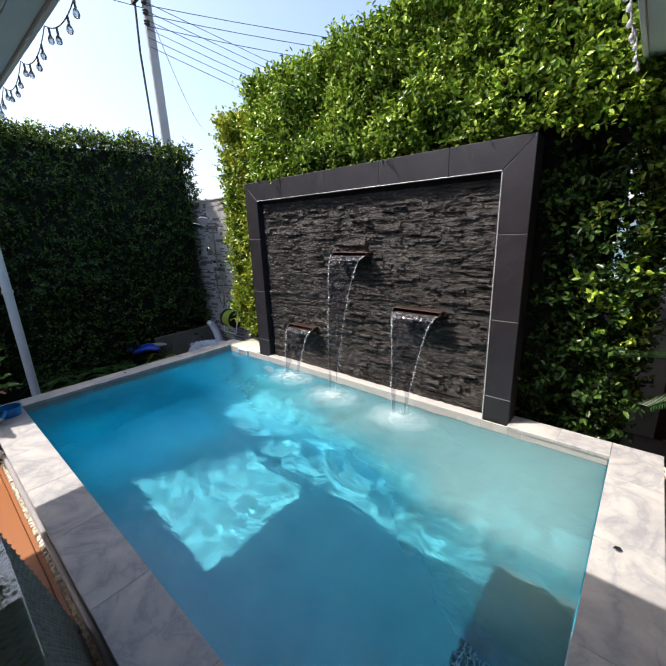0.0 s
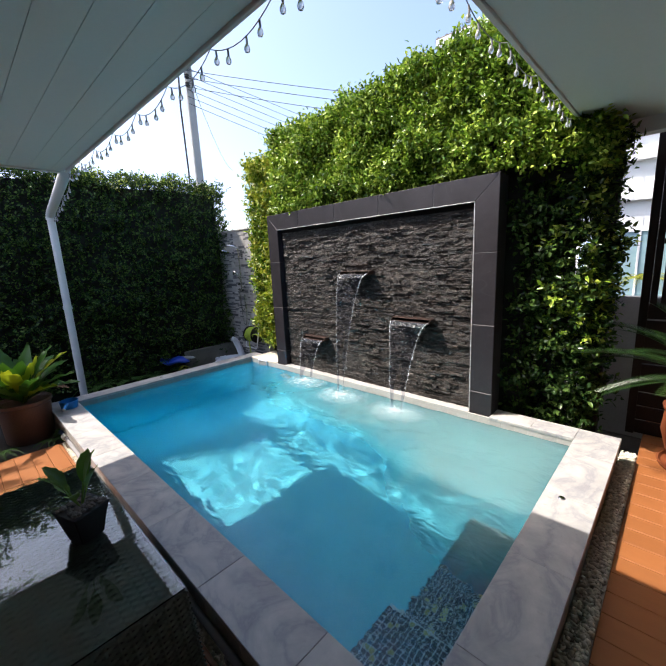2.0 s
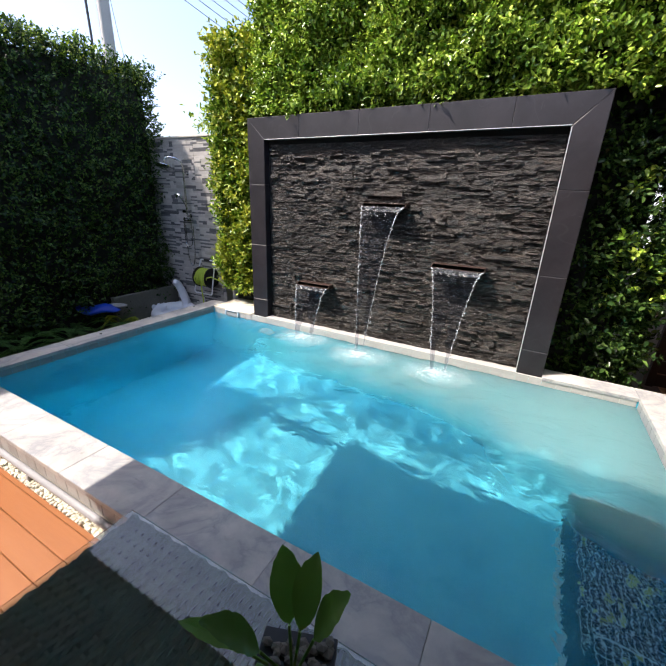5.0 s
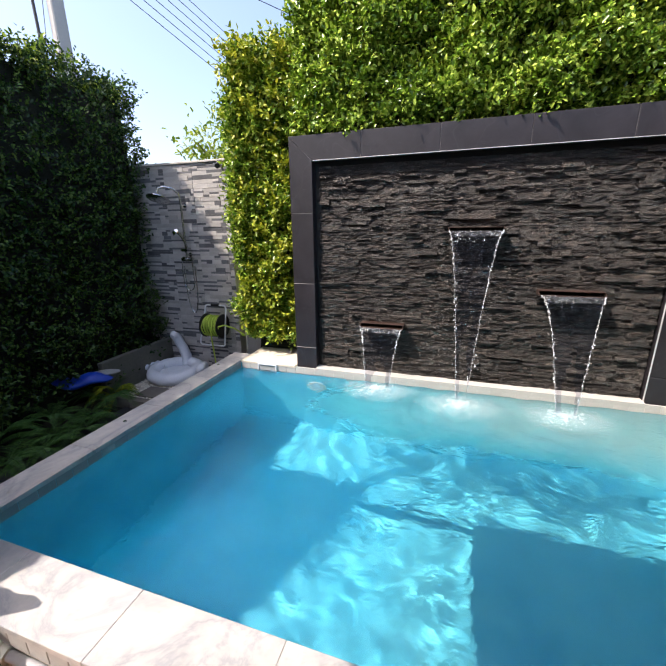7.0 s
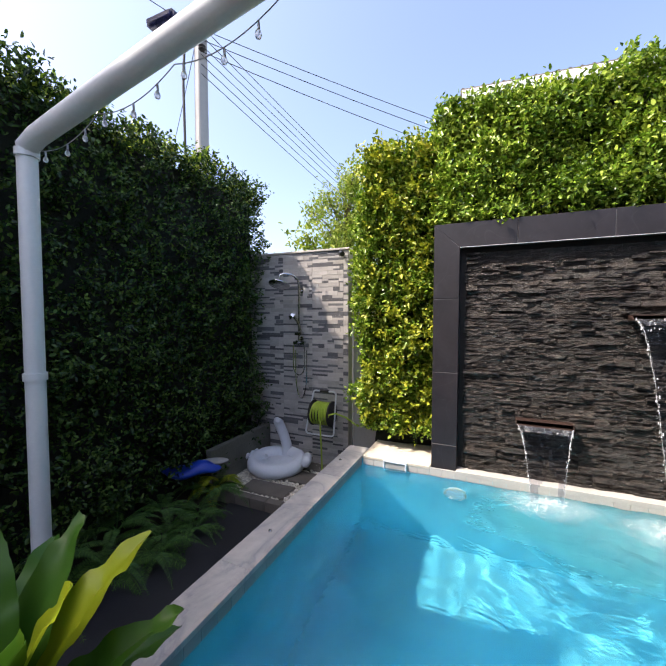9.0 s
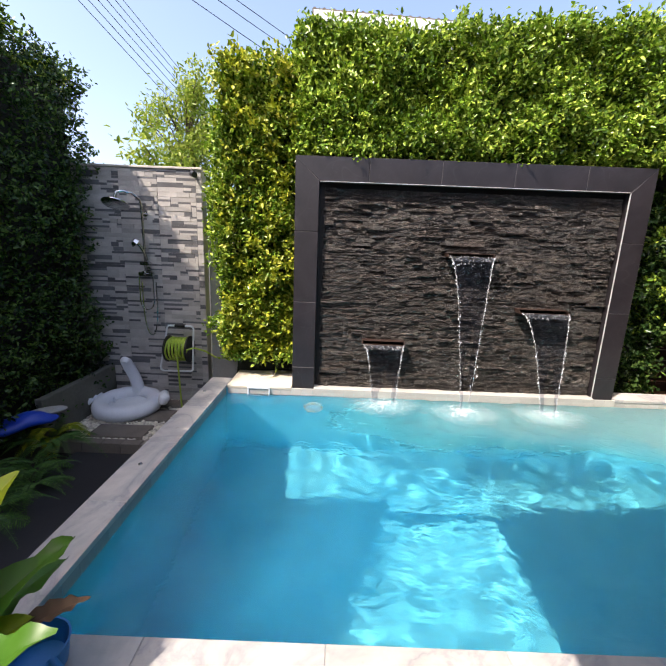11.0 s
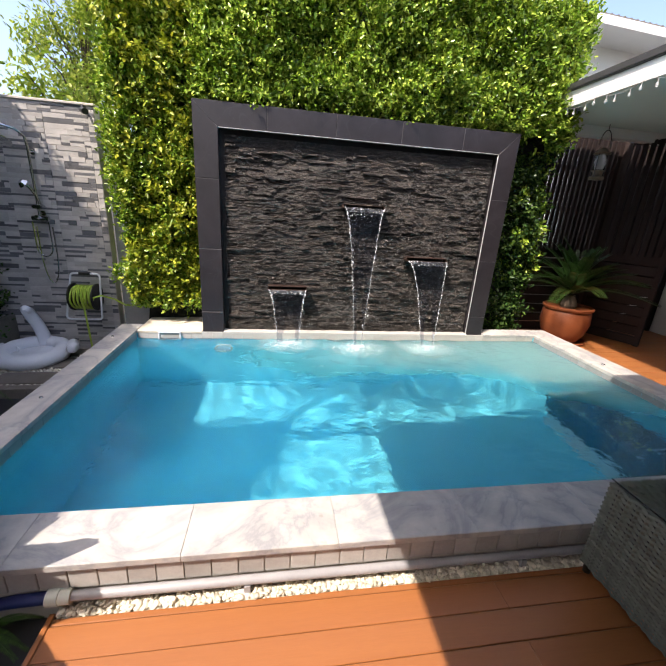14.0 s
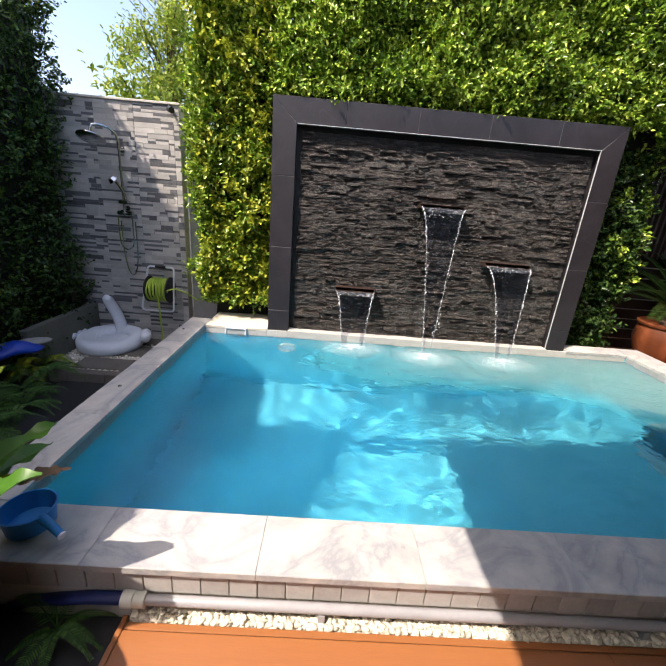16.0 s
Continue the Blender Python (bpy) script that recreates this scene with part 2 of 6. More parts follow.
def ledgestone(name, island):
    """Split charcoal stone: rough chipped faces with a little sheen."""
    m, nt, n, l, p = nodes_of(name)
    v = place_vec(nt, (1, 1, 1.5), not island)
    chips, grit = noise_tex(nt, 38, 8, 0.72, 0.6, v), noise_tex(nt, 150, 4, 0.7, 0, v)
    c = ramp(nt, noise_tex(nt, 16, 8, 0.75, 0.4, v), [(0.30, (0.007, 0.0063, 0.0062)), (0.50, (0.038, 0.034, 0.0315)), (0.70, (0.130, 0.117, 0.106))])
    src = n.new("ShaderNodeNewGeometry").outputs["Random Per Island"] if island else n.new("ShaderNodeObjectInfo").outputs["Random"]
    c = mixed(nt, c, ramp(nt, src, [(0.0, (0.6, 0.6, 0.62)), (0.6, (0.97, 0.91, 0.87)), (0.9, (1.3, 1.15, 1.05)), (1.0, (1.9, 1.8, 1.7))]), 1.0, "MULTIPLY")
    l.new(c, p.inputs["Base Color"])
    p.inputs["Specular IOR Level"].default_value = 0.65
    rr = n.new("ShaderNodeMapRange")
    rr.inputs[3].default_value, rr.inputs[4].default_value = 0.24, 0.55
    l.new(grit, rr.inputs[0]), l.new(rr.outputs[0], p.inputs["Roughness"])
    s = n.new("ShaderNodeMath")
    s.operation = "MULTIPLY_ADD"
    s.inputs[1].default_value = 0.45
    l.new(grit, s.inputs[0]), l.new(chips, s.inputs[2])
    bumped(nt, p, s.outputs[0], 1.0, 0.035)
    return m


LEDGE, LEDGE_REST = ledgestone("charcoal_ledgestone", False), ledgestone("charcoal_ledgestone_far", True)
BACKING = surface("dark_mortar", (0.015, 0.014, 0.013), (0.035, 0.031, 0.029), 10, 80, 0.9, 0.4)


def slate():
    m, nt, n, l, p = nodes_of("dark_slate_tile")
    v = place_vec(nt, (1, 1, 1), True)
    c = ramp(nt, noise_tex(nt, 5, 6, 0.65, 0.4, v), [(0.3, (0.011, 0.0095, 0.0115)), (0.7, (0.026, 0.022, 0.0265))])
    w = n.new("ShaderNodeMath")
    w.operation = "SUBTRACT"
    w.inputs[1].default_value = 0.5
    l.new(noise_tex(nt, 1.7, 2, 0.4, 0.25, v), w.inputs[0])
    ab = n.new("ShaderNodeMath")
    ab.operation = "ABSOLUTE"
    l.new(w.outputs[0], ab.inputs[0])
    c = mixed(nt, c, (0.13, 0.125, 0.13), ramp(nt, ab.outputs[0], [(0.0, (0.07, 0.07, 0.07)), (0.003, (0, 0, 0))]))
    c = mixed(nt, c, (0.10, 0.095, 0.10), ramp(nt, noise_tex(nt, 9, 5, 0.7, 1.5, v), [(0.62, (0, 0, 0)), (0.8, (0.35, 0.35, 0.35))]))
    l.new(c, p.inputs["Base Color"])
    p.inputs["Roughness"].default_value = 0.45
    bumped(nt, p, noise_tex(nt, 60, 4, 0.6, 0, v), 0.12, 0.003)
    return m


SLATE = slate()
SLATE_GROUT = surface("slate_grout", (0.13, 0.12, 0.12), (0.2, 0.19, 0.19), 20, 90, 0.8, 0.2)
BRONZE = surface("rusted_steel", (0.022, 0.015, 0.013), (0.075, 0.042, 0.032), 20, 120, 0.5, 0.3, metal=0.5)
DECK = surface("brown_composite_deck", (0.235, 0.084, 0.026), (0.315, 0.120, 0.040), 2.5, 70, 0.42, 0.18, 0.002, vary=0.07, stretch=(0.25, 4, 1))
DECK_UNDER = surface("deck_joist_dark", (0.03, 0.014, 0.01), (0.06, 0.03, 0.02), 5, 60, 0.8, 0.2)
PEBBLE = surface("white_pebbles", (0.46, 0.42, 0.33), (0.76, 0.71, 0.60), 9, 60, 0.6, 0.2, vary=0.3, island=True)
GREY_PEBBLE = surface("grey_pebbles", (0.26, 0.25, 0.23), (0.46, 0.44, 0.40), 9, 60, 0.6, 0.2, vary=0.3, island=True)
PVC = surface("grey_plastic_pipe", (0.25, 0.25, 0.27), (0.33, 0.33, 0.35), 5, 60, 0.32, 0.05)
PVC_PALE = surface("pale_plastic_fitting", (0.50, 0.52, 0.46), (0.60, 0.61, 0.55), 8, 60, 0.4, 0.05)
PAINT = surface("white_paint", (0.70, 0.72, 0.71), (0.80, 0.80, 0.79), 1.2, 40, 0.6, 0.06)
SOFFIT = surface("pale_soffit_panel", (0.64, 0.73, 0.71), (0.72, 0.80, 0.78), 0.9, 40, 0.5, 0.05)
GUTTER = surface("dark_gutter", (0.03, 0.03, 0.035), (0.06, 0.06, 0.065), 6, 50, 0.4, 0.05)
STEEL_WHITE = surface("white_painted_steel", (0.60, 0.63, 0.65), (0.74, 0.76, 0.77), 5, 60, 0.35, 0.06)
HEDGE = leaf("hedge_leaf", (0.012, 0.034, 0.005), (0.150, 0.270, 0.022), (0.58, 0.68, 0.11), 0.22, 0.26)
# darker copy of the hedge green, with shade put into the colour
HEDGE_SHADED = leaf("shaded_hedge_leaf", (0.010, 0.028, 0.009), (0.032, 0.072, 0.018), (0.13, 0.22, 0.045), 0.2, 0.25)
HEDGE_YELLOW = leaf("yellow_green_leaf", (0.08, 0.13, 0.012), (0.27, 0.32, 0.02), (0.55, 0.52, 0.05), 0.25)
FERN = leaf("fern_leaf", (0.026, 0.07, 0.018), (0.06, 0.14, 0.03), (0.13, 0.25, 0.05), 0.25, 0.5)
CYCAD = leaf("cycad_leaf", (0.008, 0.024, 0.006), (0.020, 0.055, 0.012), (0.05, 0.11, 0.022), 0.12, 0.3)
NEST = leaf("nest_fern_leaf", (0.018, 0.065, 0.010), (0.042, 0.125, 0.014), (0.10, 0.21, 0.02), 0.22, 0.38)
NEST_YELLOW = leaf("nest_fern_young_leaf", (0.15, 0.24, 0.012), (0.27, 0.34, 0.015), (0.38, 0.42, 0.025), 0.3, 0.4)
TREE = leaf("distant_tree_leaf", (0.10, 0.18, 0.02), (0.22, 0.31, 0.04), (0.42, 0.46, 0.08), 0.4)
DEAD_LEAF = leaf("dead_leaf", (0.03, 0.017, 0.010), (0.08, 0.045, 0.026), (0.18, 0.12, 0.07), 0.1, 0.7)
POTPLANT = leaf("potted_plant_leaf", (0.06, 0.14, 0.03), (0.11, 0.23, 0.04), (0.20, 0.32, 0.06), 0.35, 0.4)
# near-black, so that the colour itself gives the shade deep in a hedge
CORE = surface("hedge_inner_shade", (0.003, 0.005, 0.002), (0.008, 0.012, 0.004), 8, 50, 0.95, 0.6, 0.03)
BARK = surface("bark", (0.05, 0.035, 0.022), (0.13, 0.10, 0.07), 14, 80, 0.9, 0.7, 0.01)
SOIL = surface("dark_soil", (0.012, 0.010, 0.008), (0.035, 0.028, 0.02), 6, 70, 0.95, 0.8, 0.02)
TERRACOTTA = surface("terracotta", (0.12, 0.030, 0.010), (0.24, 0.07, 0.024), 5, 60, 0.5, 0.2)
BROWN_POT = surface("brown_glazed_pot", (0.07, 0.03, 0.02), (0.15, 0.07, 0.045), 5, 60, 0.45, 0.15)
BLACK_PLASTIC = surface("black_plastic", (0.006, 0.006, 0.007), (0.011, 0.011, 0.012), 8, 60, 0.5, 0.05)
DARK_WOOD = surface("dark_stained_wood", (0.008, 0.003, 0.0026), (0.020, 0.0075, 0.0055), 6, 60, 0.78, 0.25, 0.003, stretch=(6, 6, 0.5))
WICKER = surface("grey_wicker", (0.062, 0.076, 0.062), (0.165, 0.182, 0.150), 12, 90, 0.6, 0.3, vary=0.2, island=True)
GLASS = clear("table_glass", (0.88, 0.95, 0.91), 0.0, 1.5)
BULB = clear("bulb_glass", (0.80, 0.81, 0.82), 0.2, 1.45)
BULB.node_tree.nodes["Principled BSDF"].inputs["Transmission Weight"].default_value = 0.7
CONCRETE = surface("grey_concrete", (0.25, 0.25, 0.24), (0.40, 0.39, 0.37), 2.5, 50, 0.85, 0.35)
POLE = surface("pole_concrete", (0.34, 0.34, 0.35), (0.46, 0.46, 0.46), 3, 50, 0.85, 0.2)
LIGHT_CABLE = surface("grey_cable", (0.20, 0.20, 0.21), (0.30, 0.30, 0.31), 8, 50, 0.5, 0.05)
CABLE = surface("black_cable", (0.025, 0.025, 0.03), (0.05, 0.05, 0.055), 8, 50, 0.6, 0.05)
SHOWER_LIGHT = surface("grey_strip_tile", (0.29, 0.275, 0.26), (0.52, 0.49, 0.46), 7, 60, 0.6, 0.35, vary=0.16, stretch=(1, 1, 2))
SHOWER_DARK = surface("charcoal_strip_tile", (0.065, 0.066, 0.072), (0.15, 0.15, 0.158), 9, 60, 0.6, 0.35, vary=0.3, stretch=(1, 1, 2))
CHROME = surface("chrome", (0.5, 0.5, 0.5), (0.65, 0.65, 0.65), 4, 40, 0.15, 0.02, metal=1.0)
VINYL = surface("white_vinyl", (0.62, 0.65, 0.70), (0.74, 0.76, 0.80), 6, 40, 0.4, 0.08)
HOSE = surface("lime_hose", (0.30, 0.42, 0.04), (0.42, 0.55, 0.07), 8, 60, 0.45, 0.1)
BLUE = surface("blue_plastic", (0.01, 0.16, 0.46), (0.02, 0.24, 0.60), 5, 50, 0.4, 0.08)
BLUE_DEEP = surface("deep_blue_plastic", (0.004, 0.03, 0.30), (0.008, 0.06, 0.46), 5, 50, 0.4, 0.1)
SLAB = surface("brown_stone_slab", (0.10, 0.085, 0.07), (0.19, 0.165, 0.14), 6, 60, 0.8, 0.4)
BLACK_STONE = surface("black_stone_paving", (0.012, 0.012, 0.014), (0.028, 0.028, 0.031), 3, 50, 0.55, 0.2)
HOSE_DARK = surface("navy_hose", (0.004, 0.010, 0.07), (0.008, 0.018, 0.12), 5, 50, 0.4, 0.1)
ROOF_TILE = surface("grey_brown_roof_tile", (0.09, 0.08, 0.07), (0.16, 0.14, 0.12), 4, 50, 0.8, 0.2)
WINDOW_GLASS = surface("window_glass", (0.20, 0.33, 0.36), (0.34, 0.47, 0.49), 0.8, 9, 0.1, 0.0)
CURTAIN = surface("pale_curtain", (0.55, 0.70, 0.72), (0.75, 0.85, 0.86), 3, 40, 0.8, 0.1)
RUSTIC = surface("rustic_brown_metal", (0.07, 0.045, 0.03), (0.26, 0.20, 0.14), 14, 90, 0.6, 0.3)
BEIGE = surface("beige_stone_tile", (0.50, 0.44, 0.35), (0.66, 0.60, 0.50), 5, 70, 0.6, 0.2)
FOAM = surface("white_foam", (0.75, 0.85, 0.86), (0.9, 0.94, 0.94), 30, 120, 0.5, 0.4)


def churned():
    """Churned white water, thinning out from the middle of each splash."""
    m, nt, n, l, p = nodes_of("churned_water")
    p.inputs["Base Color"].default_value, p.inputs["Roughness"].default_value = (0.62, 0.76, 0.79, 1), 0.35
    tc = n.new("ShaderNodeTexCoord")
    ln = n.new("ShaderNodeVectorMath")
    ln.operation = "LENGTH"
    mp = n.new("ShaderNodeMapping")
    mp.inputs["Scale"].default_value = (2.3, 3.4, 0)
    l.new(tc.outputs["Object"], mp.inputs[0]), l.new(mp.outputs[0], ln.inputs[0])
    k = n.new("ShaderNodeMath")
    k.operation = "MULTIPLY_ADD"
    k.inputs[1].default_value = 1.5
    l.new(noise_tex(nt, 22, 5, 0.7, 0.5, tc.outputs["Object"]), k.inputs[0]), l.new(ln.outputs["Value"], k.inputs[2])
    f = n.new("ShaderNodeMapRange")
    f.inputs[1].default_value, f.inputs[2].default_value, f.inputs[3].default_value, f.inputs[4].default_value = 0.50, 1.55, 0.45, 1.0
    l.new(k.outputs[0], f.inputs[0])
    t, mx = n.new("ShaderNodeBsdfTransparent"), n.new("ShaderNodeMixShader")
    l.new(f.outputs[0], mx.inputs[0]), l.new(p.outputs[0], mx.inputs[1]), l.new(t.outputs[0], mx.inputs[2])
    l.new(mx.outputs[0], n["Material Output"].inputs["Surface"])
    bumped(nt, p, noise_tex(nt, 40, 4, 0.6, 0, tc.outputs["Object"]), 0.6, 0.01)
    return m


CHURN = churned()
BENCH_GROUT = surface("pale_mosaic_grout", (0.55, 0.58, 0.56), (0.72, 0.75, 0.73), 12, 90, 0.9, 0.2)
MOSAIC_MATS = [surface("mosaic_" + w, a, b, 20, 90, 0.25, 0.05, vary=0.25, island=True) for w, a, b in (
    ("navy", (0.008, 0.014, 0.024), (0.016, 0.030, 0.045)), ("teal", (0.012, 0.030, 0.040), (0.022, 0.055, 0.065)), ("gold", (0.40, 0.38, 0.10), (0.62, 0.58, 0.22)))]


# ---- builders ----
def link_mesh(name, verts, faces, mat, parent=None, label="", smooth=False):
    me = bpy.data.meshes.new(name)
    me.from_pydata(verts, [], faces)
    me.materials.append(mat)
    if smooth:
        me.polygons.foreach_set("use_smooth", [True] * len(me.polygons))
    ob = new(name, me)
    ob.parent = parent
    return tagged(ob, label)


def part(name, bm, mat, parent=None, label="", smooth=False):
    """One mesh object from a bmesh, under a thing or a part."""
    me = bpy.data.meshes.new(name)
    bm.to_mesh(me)
    bm.free()
    for one in mat if isinstance(mat, (list, tuple)) else [mat]:
        me.materials.append(one)
    if smooth:
        me.polygons.foreach_set("use_smooth", [True] * len(me.polygons))
        me.set_sharp_from_angle(angle=radians(40))
    ob = new(name, me)
    ob.parent = parent
    return tagged(ob, label)


def thing(name, label="", category="", at=(0, 0, 0), group="", kind="", turn=0):
    ob = new(name)
    ob.matrix_world = pose(*at, 0, 0, turn)
    ob.empty_display_size = 0.1
    return tagged(ob, label, category, group, kind)


def box(bm, x0, x1, y0, y1, z0, z1, bevel=0.0, segs=1):
    r = bmesh.ops.create_cube(bm, size=1)
    bmesh.ops.transform(bm, matrix=Matrix.Translation(((x0 + x1) / 2, (y0 + y1) / 2, (z0 + z1) / 2)) @ Matrix.Diagonal((x1 - x0, y1 - y0, z1 - z0, 1)), verts=r["verts"])
    if bevel:
        es = {e for v in r["verts"] for e in v.link_edges}
        bmesh.ops.bevel(bm, geom=list(es), offset=bevel, segments=segs, affect="EDGES")


def one_box(name, dims, mat, parent=None, label="", bevel=0.003, segs=1):
    bm = bmesh.new()
    box(bm, *dims, bevel, segs)
    return part(name, bm, mat, parent, label)


def rod(bm, a, b, r, sides=10, r2=None):
    a, b = Vector(a), Vector(b)
    d = b - a
    m = Matrix.Translation((a + b) / 2) @ d.to_track_quat("Z", "Y").to_matrix().to_4x4()
    bmesh.ops.create_cone(bm, cap_ends=True, segments=sides, radius1=r, radius2=r if r2 is None else r2, depth=d.length, matrix=m)


def tube(bm, pts, r, sides=8, closed=False):
    """A swept pipe through the points."""
    pts = [Vector(p) for p in pts]
    rings, up = [], Vector((0.123, 0.456, 0.88)).normalized()
    count = len(pts)
    for i, p in enumerate(pts):
        a, b = pts[(i - 1) % count if closed else max(i - 1, 0)], pts[(i + 1) % count if closed else min(i + 1, count - 1)]
        d = (b - a).normalized()
        s = d.cross(up)
        s = s.normalized() if s.length > 1e-4 else d.orthogonal().normalized()
        u = s.cross(d)
        up = u
        rr = r(i / max(1, count - 1)) if callable(r) else r
        rings.append([bm.verts.new(p + rr * (math.cos(t) * s + math.sin(t) * u)) for t in [2 * math.pi * k / sides for k in range(sides)]])
    for i in range(count if closed else count - 1):
        ra, rb = rings[i], rings[(i + 1) % count]
        for k in range(sides):
            bm.faces.new((ra[k], ra[(k + 1) % sides], rb[(k + 1) % sides], rb[k]))
    if not closed:
        bm.faces.new(rings[0][::-1]), bm.faces.new(rings[-1])


def lathe(bm, profile, sides=32, at=(0, 0, 0)):
    """A turned body from (radius, height) pairs."""
    rings = [[bm.verts.new((at[0] + r * math.cos(a), at[1] + r * math.sin(a), at[2] + z)) for a in [2 * math.pi * k / sides for k in range(sides)]] for r, z in profile]
    for ra, rb in zip(rings, rings[1:]):
        for k in range(sides):
            bm.faces.new((ra[k], ra[(k + 1) % sides], rb[(k + 1) % sides], rb[k]))
    bm.faces.new(rings[0][::-1]), bm.faces.new(rings[-1])


def chamfered(lx, ly, lz, c):
    """Vertices and faces of a box centred at 0 with chamfered edges (44 triangles)."""
    hx, hy, hz = lx / 2, ly / 2, lz / 2
    vs, idx = [], {}
    for sx in (-1, 1):
        for sy in (-1, 1):
            for sz in (-1, 1):
                for a in range(3):
                    h = [hx, hy, hz]
                    q = [h[k] - (0 if k == a else c) for k in range(3)]
                    idx[sx, sy, sz, a] = len(vs)
                    vs.append((sx * q[0], sy * q[1], sz * q[2]))
    fs = []
    for a in range(3):
        b, c2 = (a + 1) % 3, (a + 2) % 3
        for s in (-1, 1):
            loop = []
            for p, q in ((-1, -1), (1, -1), (1, 1), (-1, 1)):
                k = [0, 0, 0]
                k[a], k[b], k[c2] = s, p, q
                loop.append(idx[k[0], k[1], k[2], a])
            fs.append(tuple(loop if s > 0 else loop[::-1]))
    for a in range(3):
        b, c2 = (a + 1) % 3, (a + 2) % 3
        for p in (-1, 1):
            for q in (-1, 1):
                loop = []
                for s, w in ((-1, b), (1, b), (1, c2), (-1, c2)):
                    k = [0, 0, 0]
                    k[a], k[b], k[c2] = s, p, q
                    loop.append(idx[k[0], k[1], k[2], w])
                fs.append(tuple(loop if p * q > 0 else loop[::-1]))
    for k in [(x, y, z) for x in (-1, 1) for y in (-1, 1) for z in (-1, 1)]:
        t = (idx[(*k, 0)], idx[(*k, 1)], idx[(*k, 2)])
        fs.append(t if k[0] * k[1] * k[2] > 0 else t[::-1])
    return vs, fs


SHARED = {}


def piece(name, lx, ly, lz, mat, parent, at, chamfer=0.003, turn=(0, 0, 0), label=""):
    """A chamfered block; alike blocks share one mesh."""
    key = (name, round(lx, 3), round(ly, 3), round(lz, 3), mat.name, chamfer)
    if key not in SHARED:
        me = bpy.data.meshes.new(name)
        v, f = chamfered(lx, ly, lz, chamfer)
        me.from_pydata(v, [], f)
        me.materials.append(mat)
        SHARED[key] = me
    ob = new(name, SHARED[key])
    ob.parent = parent
    ob.matrix_local = pose(*at, *turn)
    return tagged(ob, label)


class Bulk:
    """Collects many small pieces into one mesh."""

    def __init__(self):
        self.v, self.f, self.count = [], [], 0

    def add(self, verts, faces):
        self.v.append(np.asarray(verts, float))
        self.f += [tuple(i + self.count for i in f) for f in faces]
        self.count += len(verts)

    def done(self, name, mat, parent=None, label="", smooth=False, kind="stuff"):
        ob = link_mesh(name, np.concatenate(self.v).tolist(), self.f, mat, parent, label, smooth)
        return tagged(ob, kind=kind)


def unit(a):
    return a / np.maximum(np.linalg.norm(a, axis=-1, keepdims=True), 1e-9)


def leaves(name, mat, at, way, face, length, width, parent=None, label="", fold=0.25, kind="stuff"):
    """Folded six-cornered leaves: their base points, directions, upper sides and sizes."""
    at, way, face = np.asarray(at), unit(np.asarray(way)), np.asarray(face)
    side = unit(np.cross(way, face))
    up = np.cross(side, way)
    count = len(at)
    ln, wd = np.broadcast_to(length, count)[:, None], np.broadcast_to(width, count)[:, None]
    droop = -0.06 * ln * up
    p = [at, at + way * ln * 0.32 + side * wd * 0.5 + up * wd * fold, at + way * ln * 0.72 + side * wd * 0.36 + up * wd * fold * 0.6 + droop * 0.5,
         at + way * ln + droop, at + way * ln * 0.72 - side * wd * 0.36 + up * wd * fold * 0.6 + droop * 0.5, at + way * ln * 0.32 - side * wd * 0.5 + up * wd * fold]
    v = np.stack(p, 1).reshape(-1, 3)
    base = np.arange(count)[:, None] * 6
    f = np.concatenate([base + [0, 1, 2, 3], base + [0, 3, 4, 5]], 1).reshape(-1, 4)
    me = bpy.data.meshes.new(name)
    me.vertices.add(len(v))
    me.vertices.foreach_set("co", v.ravel())
    me.loops.add(f.size)
    me.loops.foreach_set("vertex_index", f.ravel().astype(np.int32))
    me.polygons.add(len(f))
    me.polygons.foreach_set("loop_start", np.arange(0, f.size, 4, dtype=np.int32))
    me.update(calc_edges=True)
    me.materials.append(mat)
    ob = new(name, me)
    ob.parent = parent
    return tagged(ob, label, kind=kind)


def hedge_leaves(rng, faces, sprigs, per=9, reach=0.13, leaf_len=(0.028, 0.052)):
    """Sprigs of leaves on the faces (origin, edge u, edge v, outward normal) of a clipped hedge."""
    areas = np.array([np.linalg.norm(np.cross(u, v)) for _, u, v, _ in faces])
    which = rng.choice(len(faces), sprigs, p=areas / areas.sum())
    o, u, v, nrm = [np.array([f[k] for f in faces], float)[which] for k in range(4)]
    a, b = rng.random((sprigs, 1)), rng.random((sprigs, 1))
    at = o + a * u + b * v
    lump = np.array([noise.noise(Vector(p) * 2.0) * 0.13 + noise.noise(Vector(p) * 5.5) * 0.10 for p in at])[:, None]
    at = at + nrm * (lump - rng.random((sprigs, 1)) ** 1.3 * 0.19)
    way = unit(nrm * 0.9 + np.array([0, 0, 0.55]) + rng.normal(0, 0.55, (sprigs, 3)))
    n = sprigs * per
    step = np.tile(np.linspace(0.15, 1, per), sprigs)[:, None]
    base = np.repeat(at, per, 0) + np.repeat(way, per, 0) * step * reach * rng.uniform(0.55, 1.15, (n, 1)) + rng.normal(0, 0.012, (n, 3))
    lw = unit(np.repeat(way, per, 0) * 0.6 + rng.normal(0, 0.75, (n, 3)))
    lf = unit(np.repeat(nrm, per, 0) * 0.5 + np.array([0, 0, 0.8]) + rng.normal(0, 0.5, (n, 3)))
    ln = rng.uniform(*leaf_len, n)
    return base, lw, lf, ln, ln * rng.uniform(0.46, 0.62, n)


# ---- setting ----
PX0, PX1, PY0, PY1 = -4.0, 0.42, 0.325, 2.705  # pool, inside
WATER_Z, COPE_Z, FLOOR_Z = 0.132, 0.21, -1.03

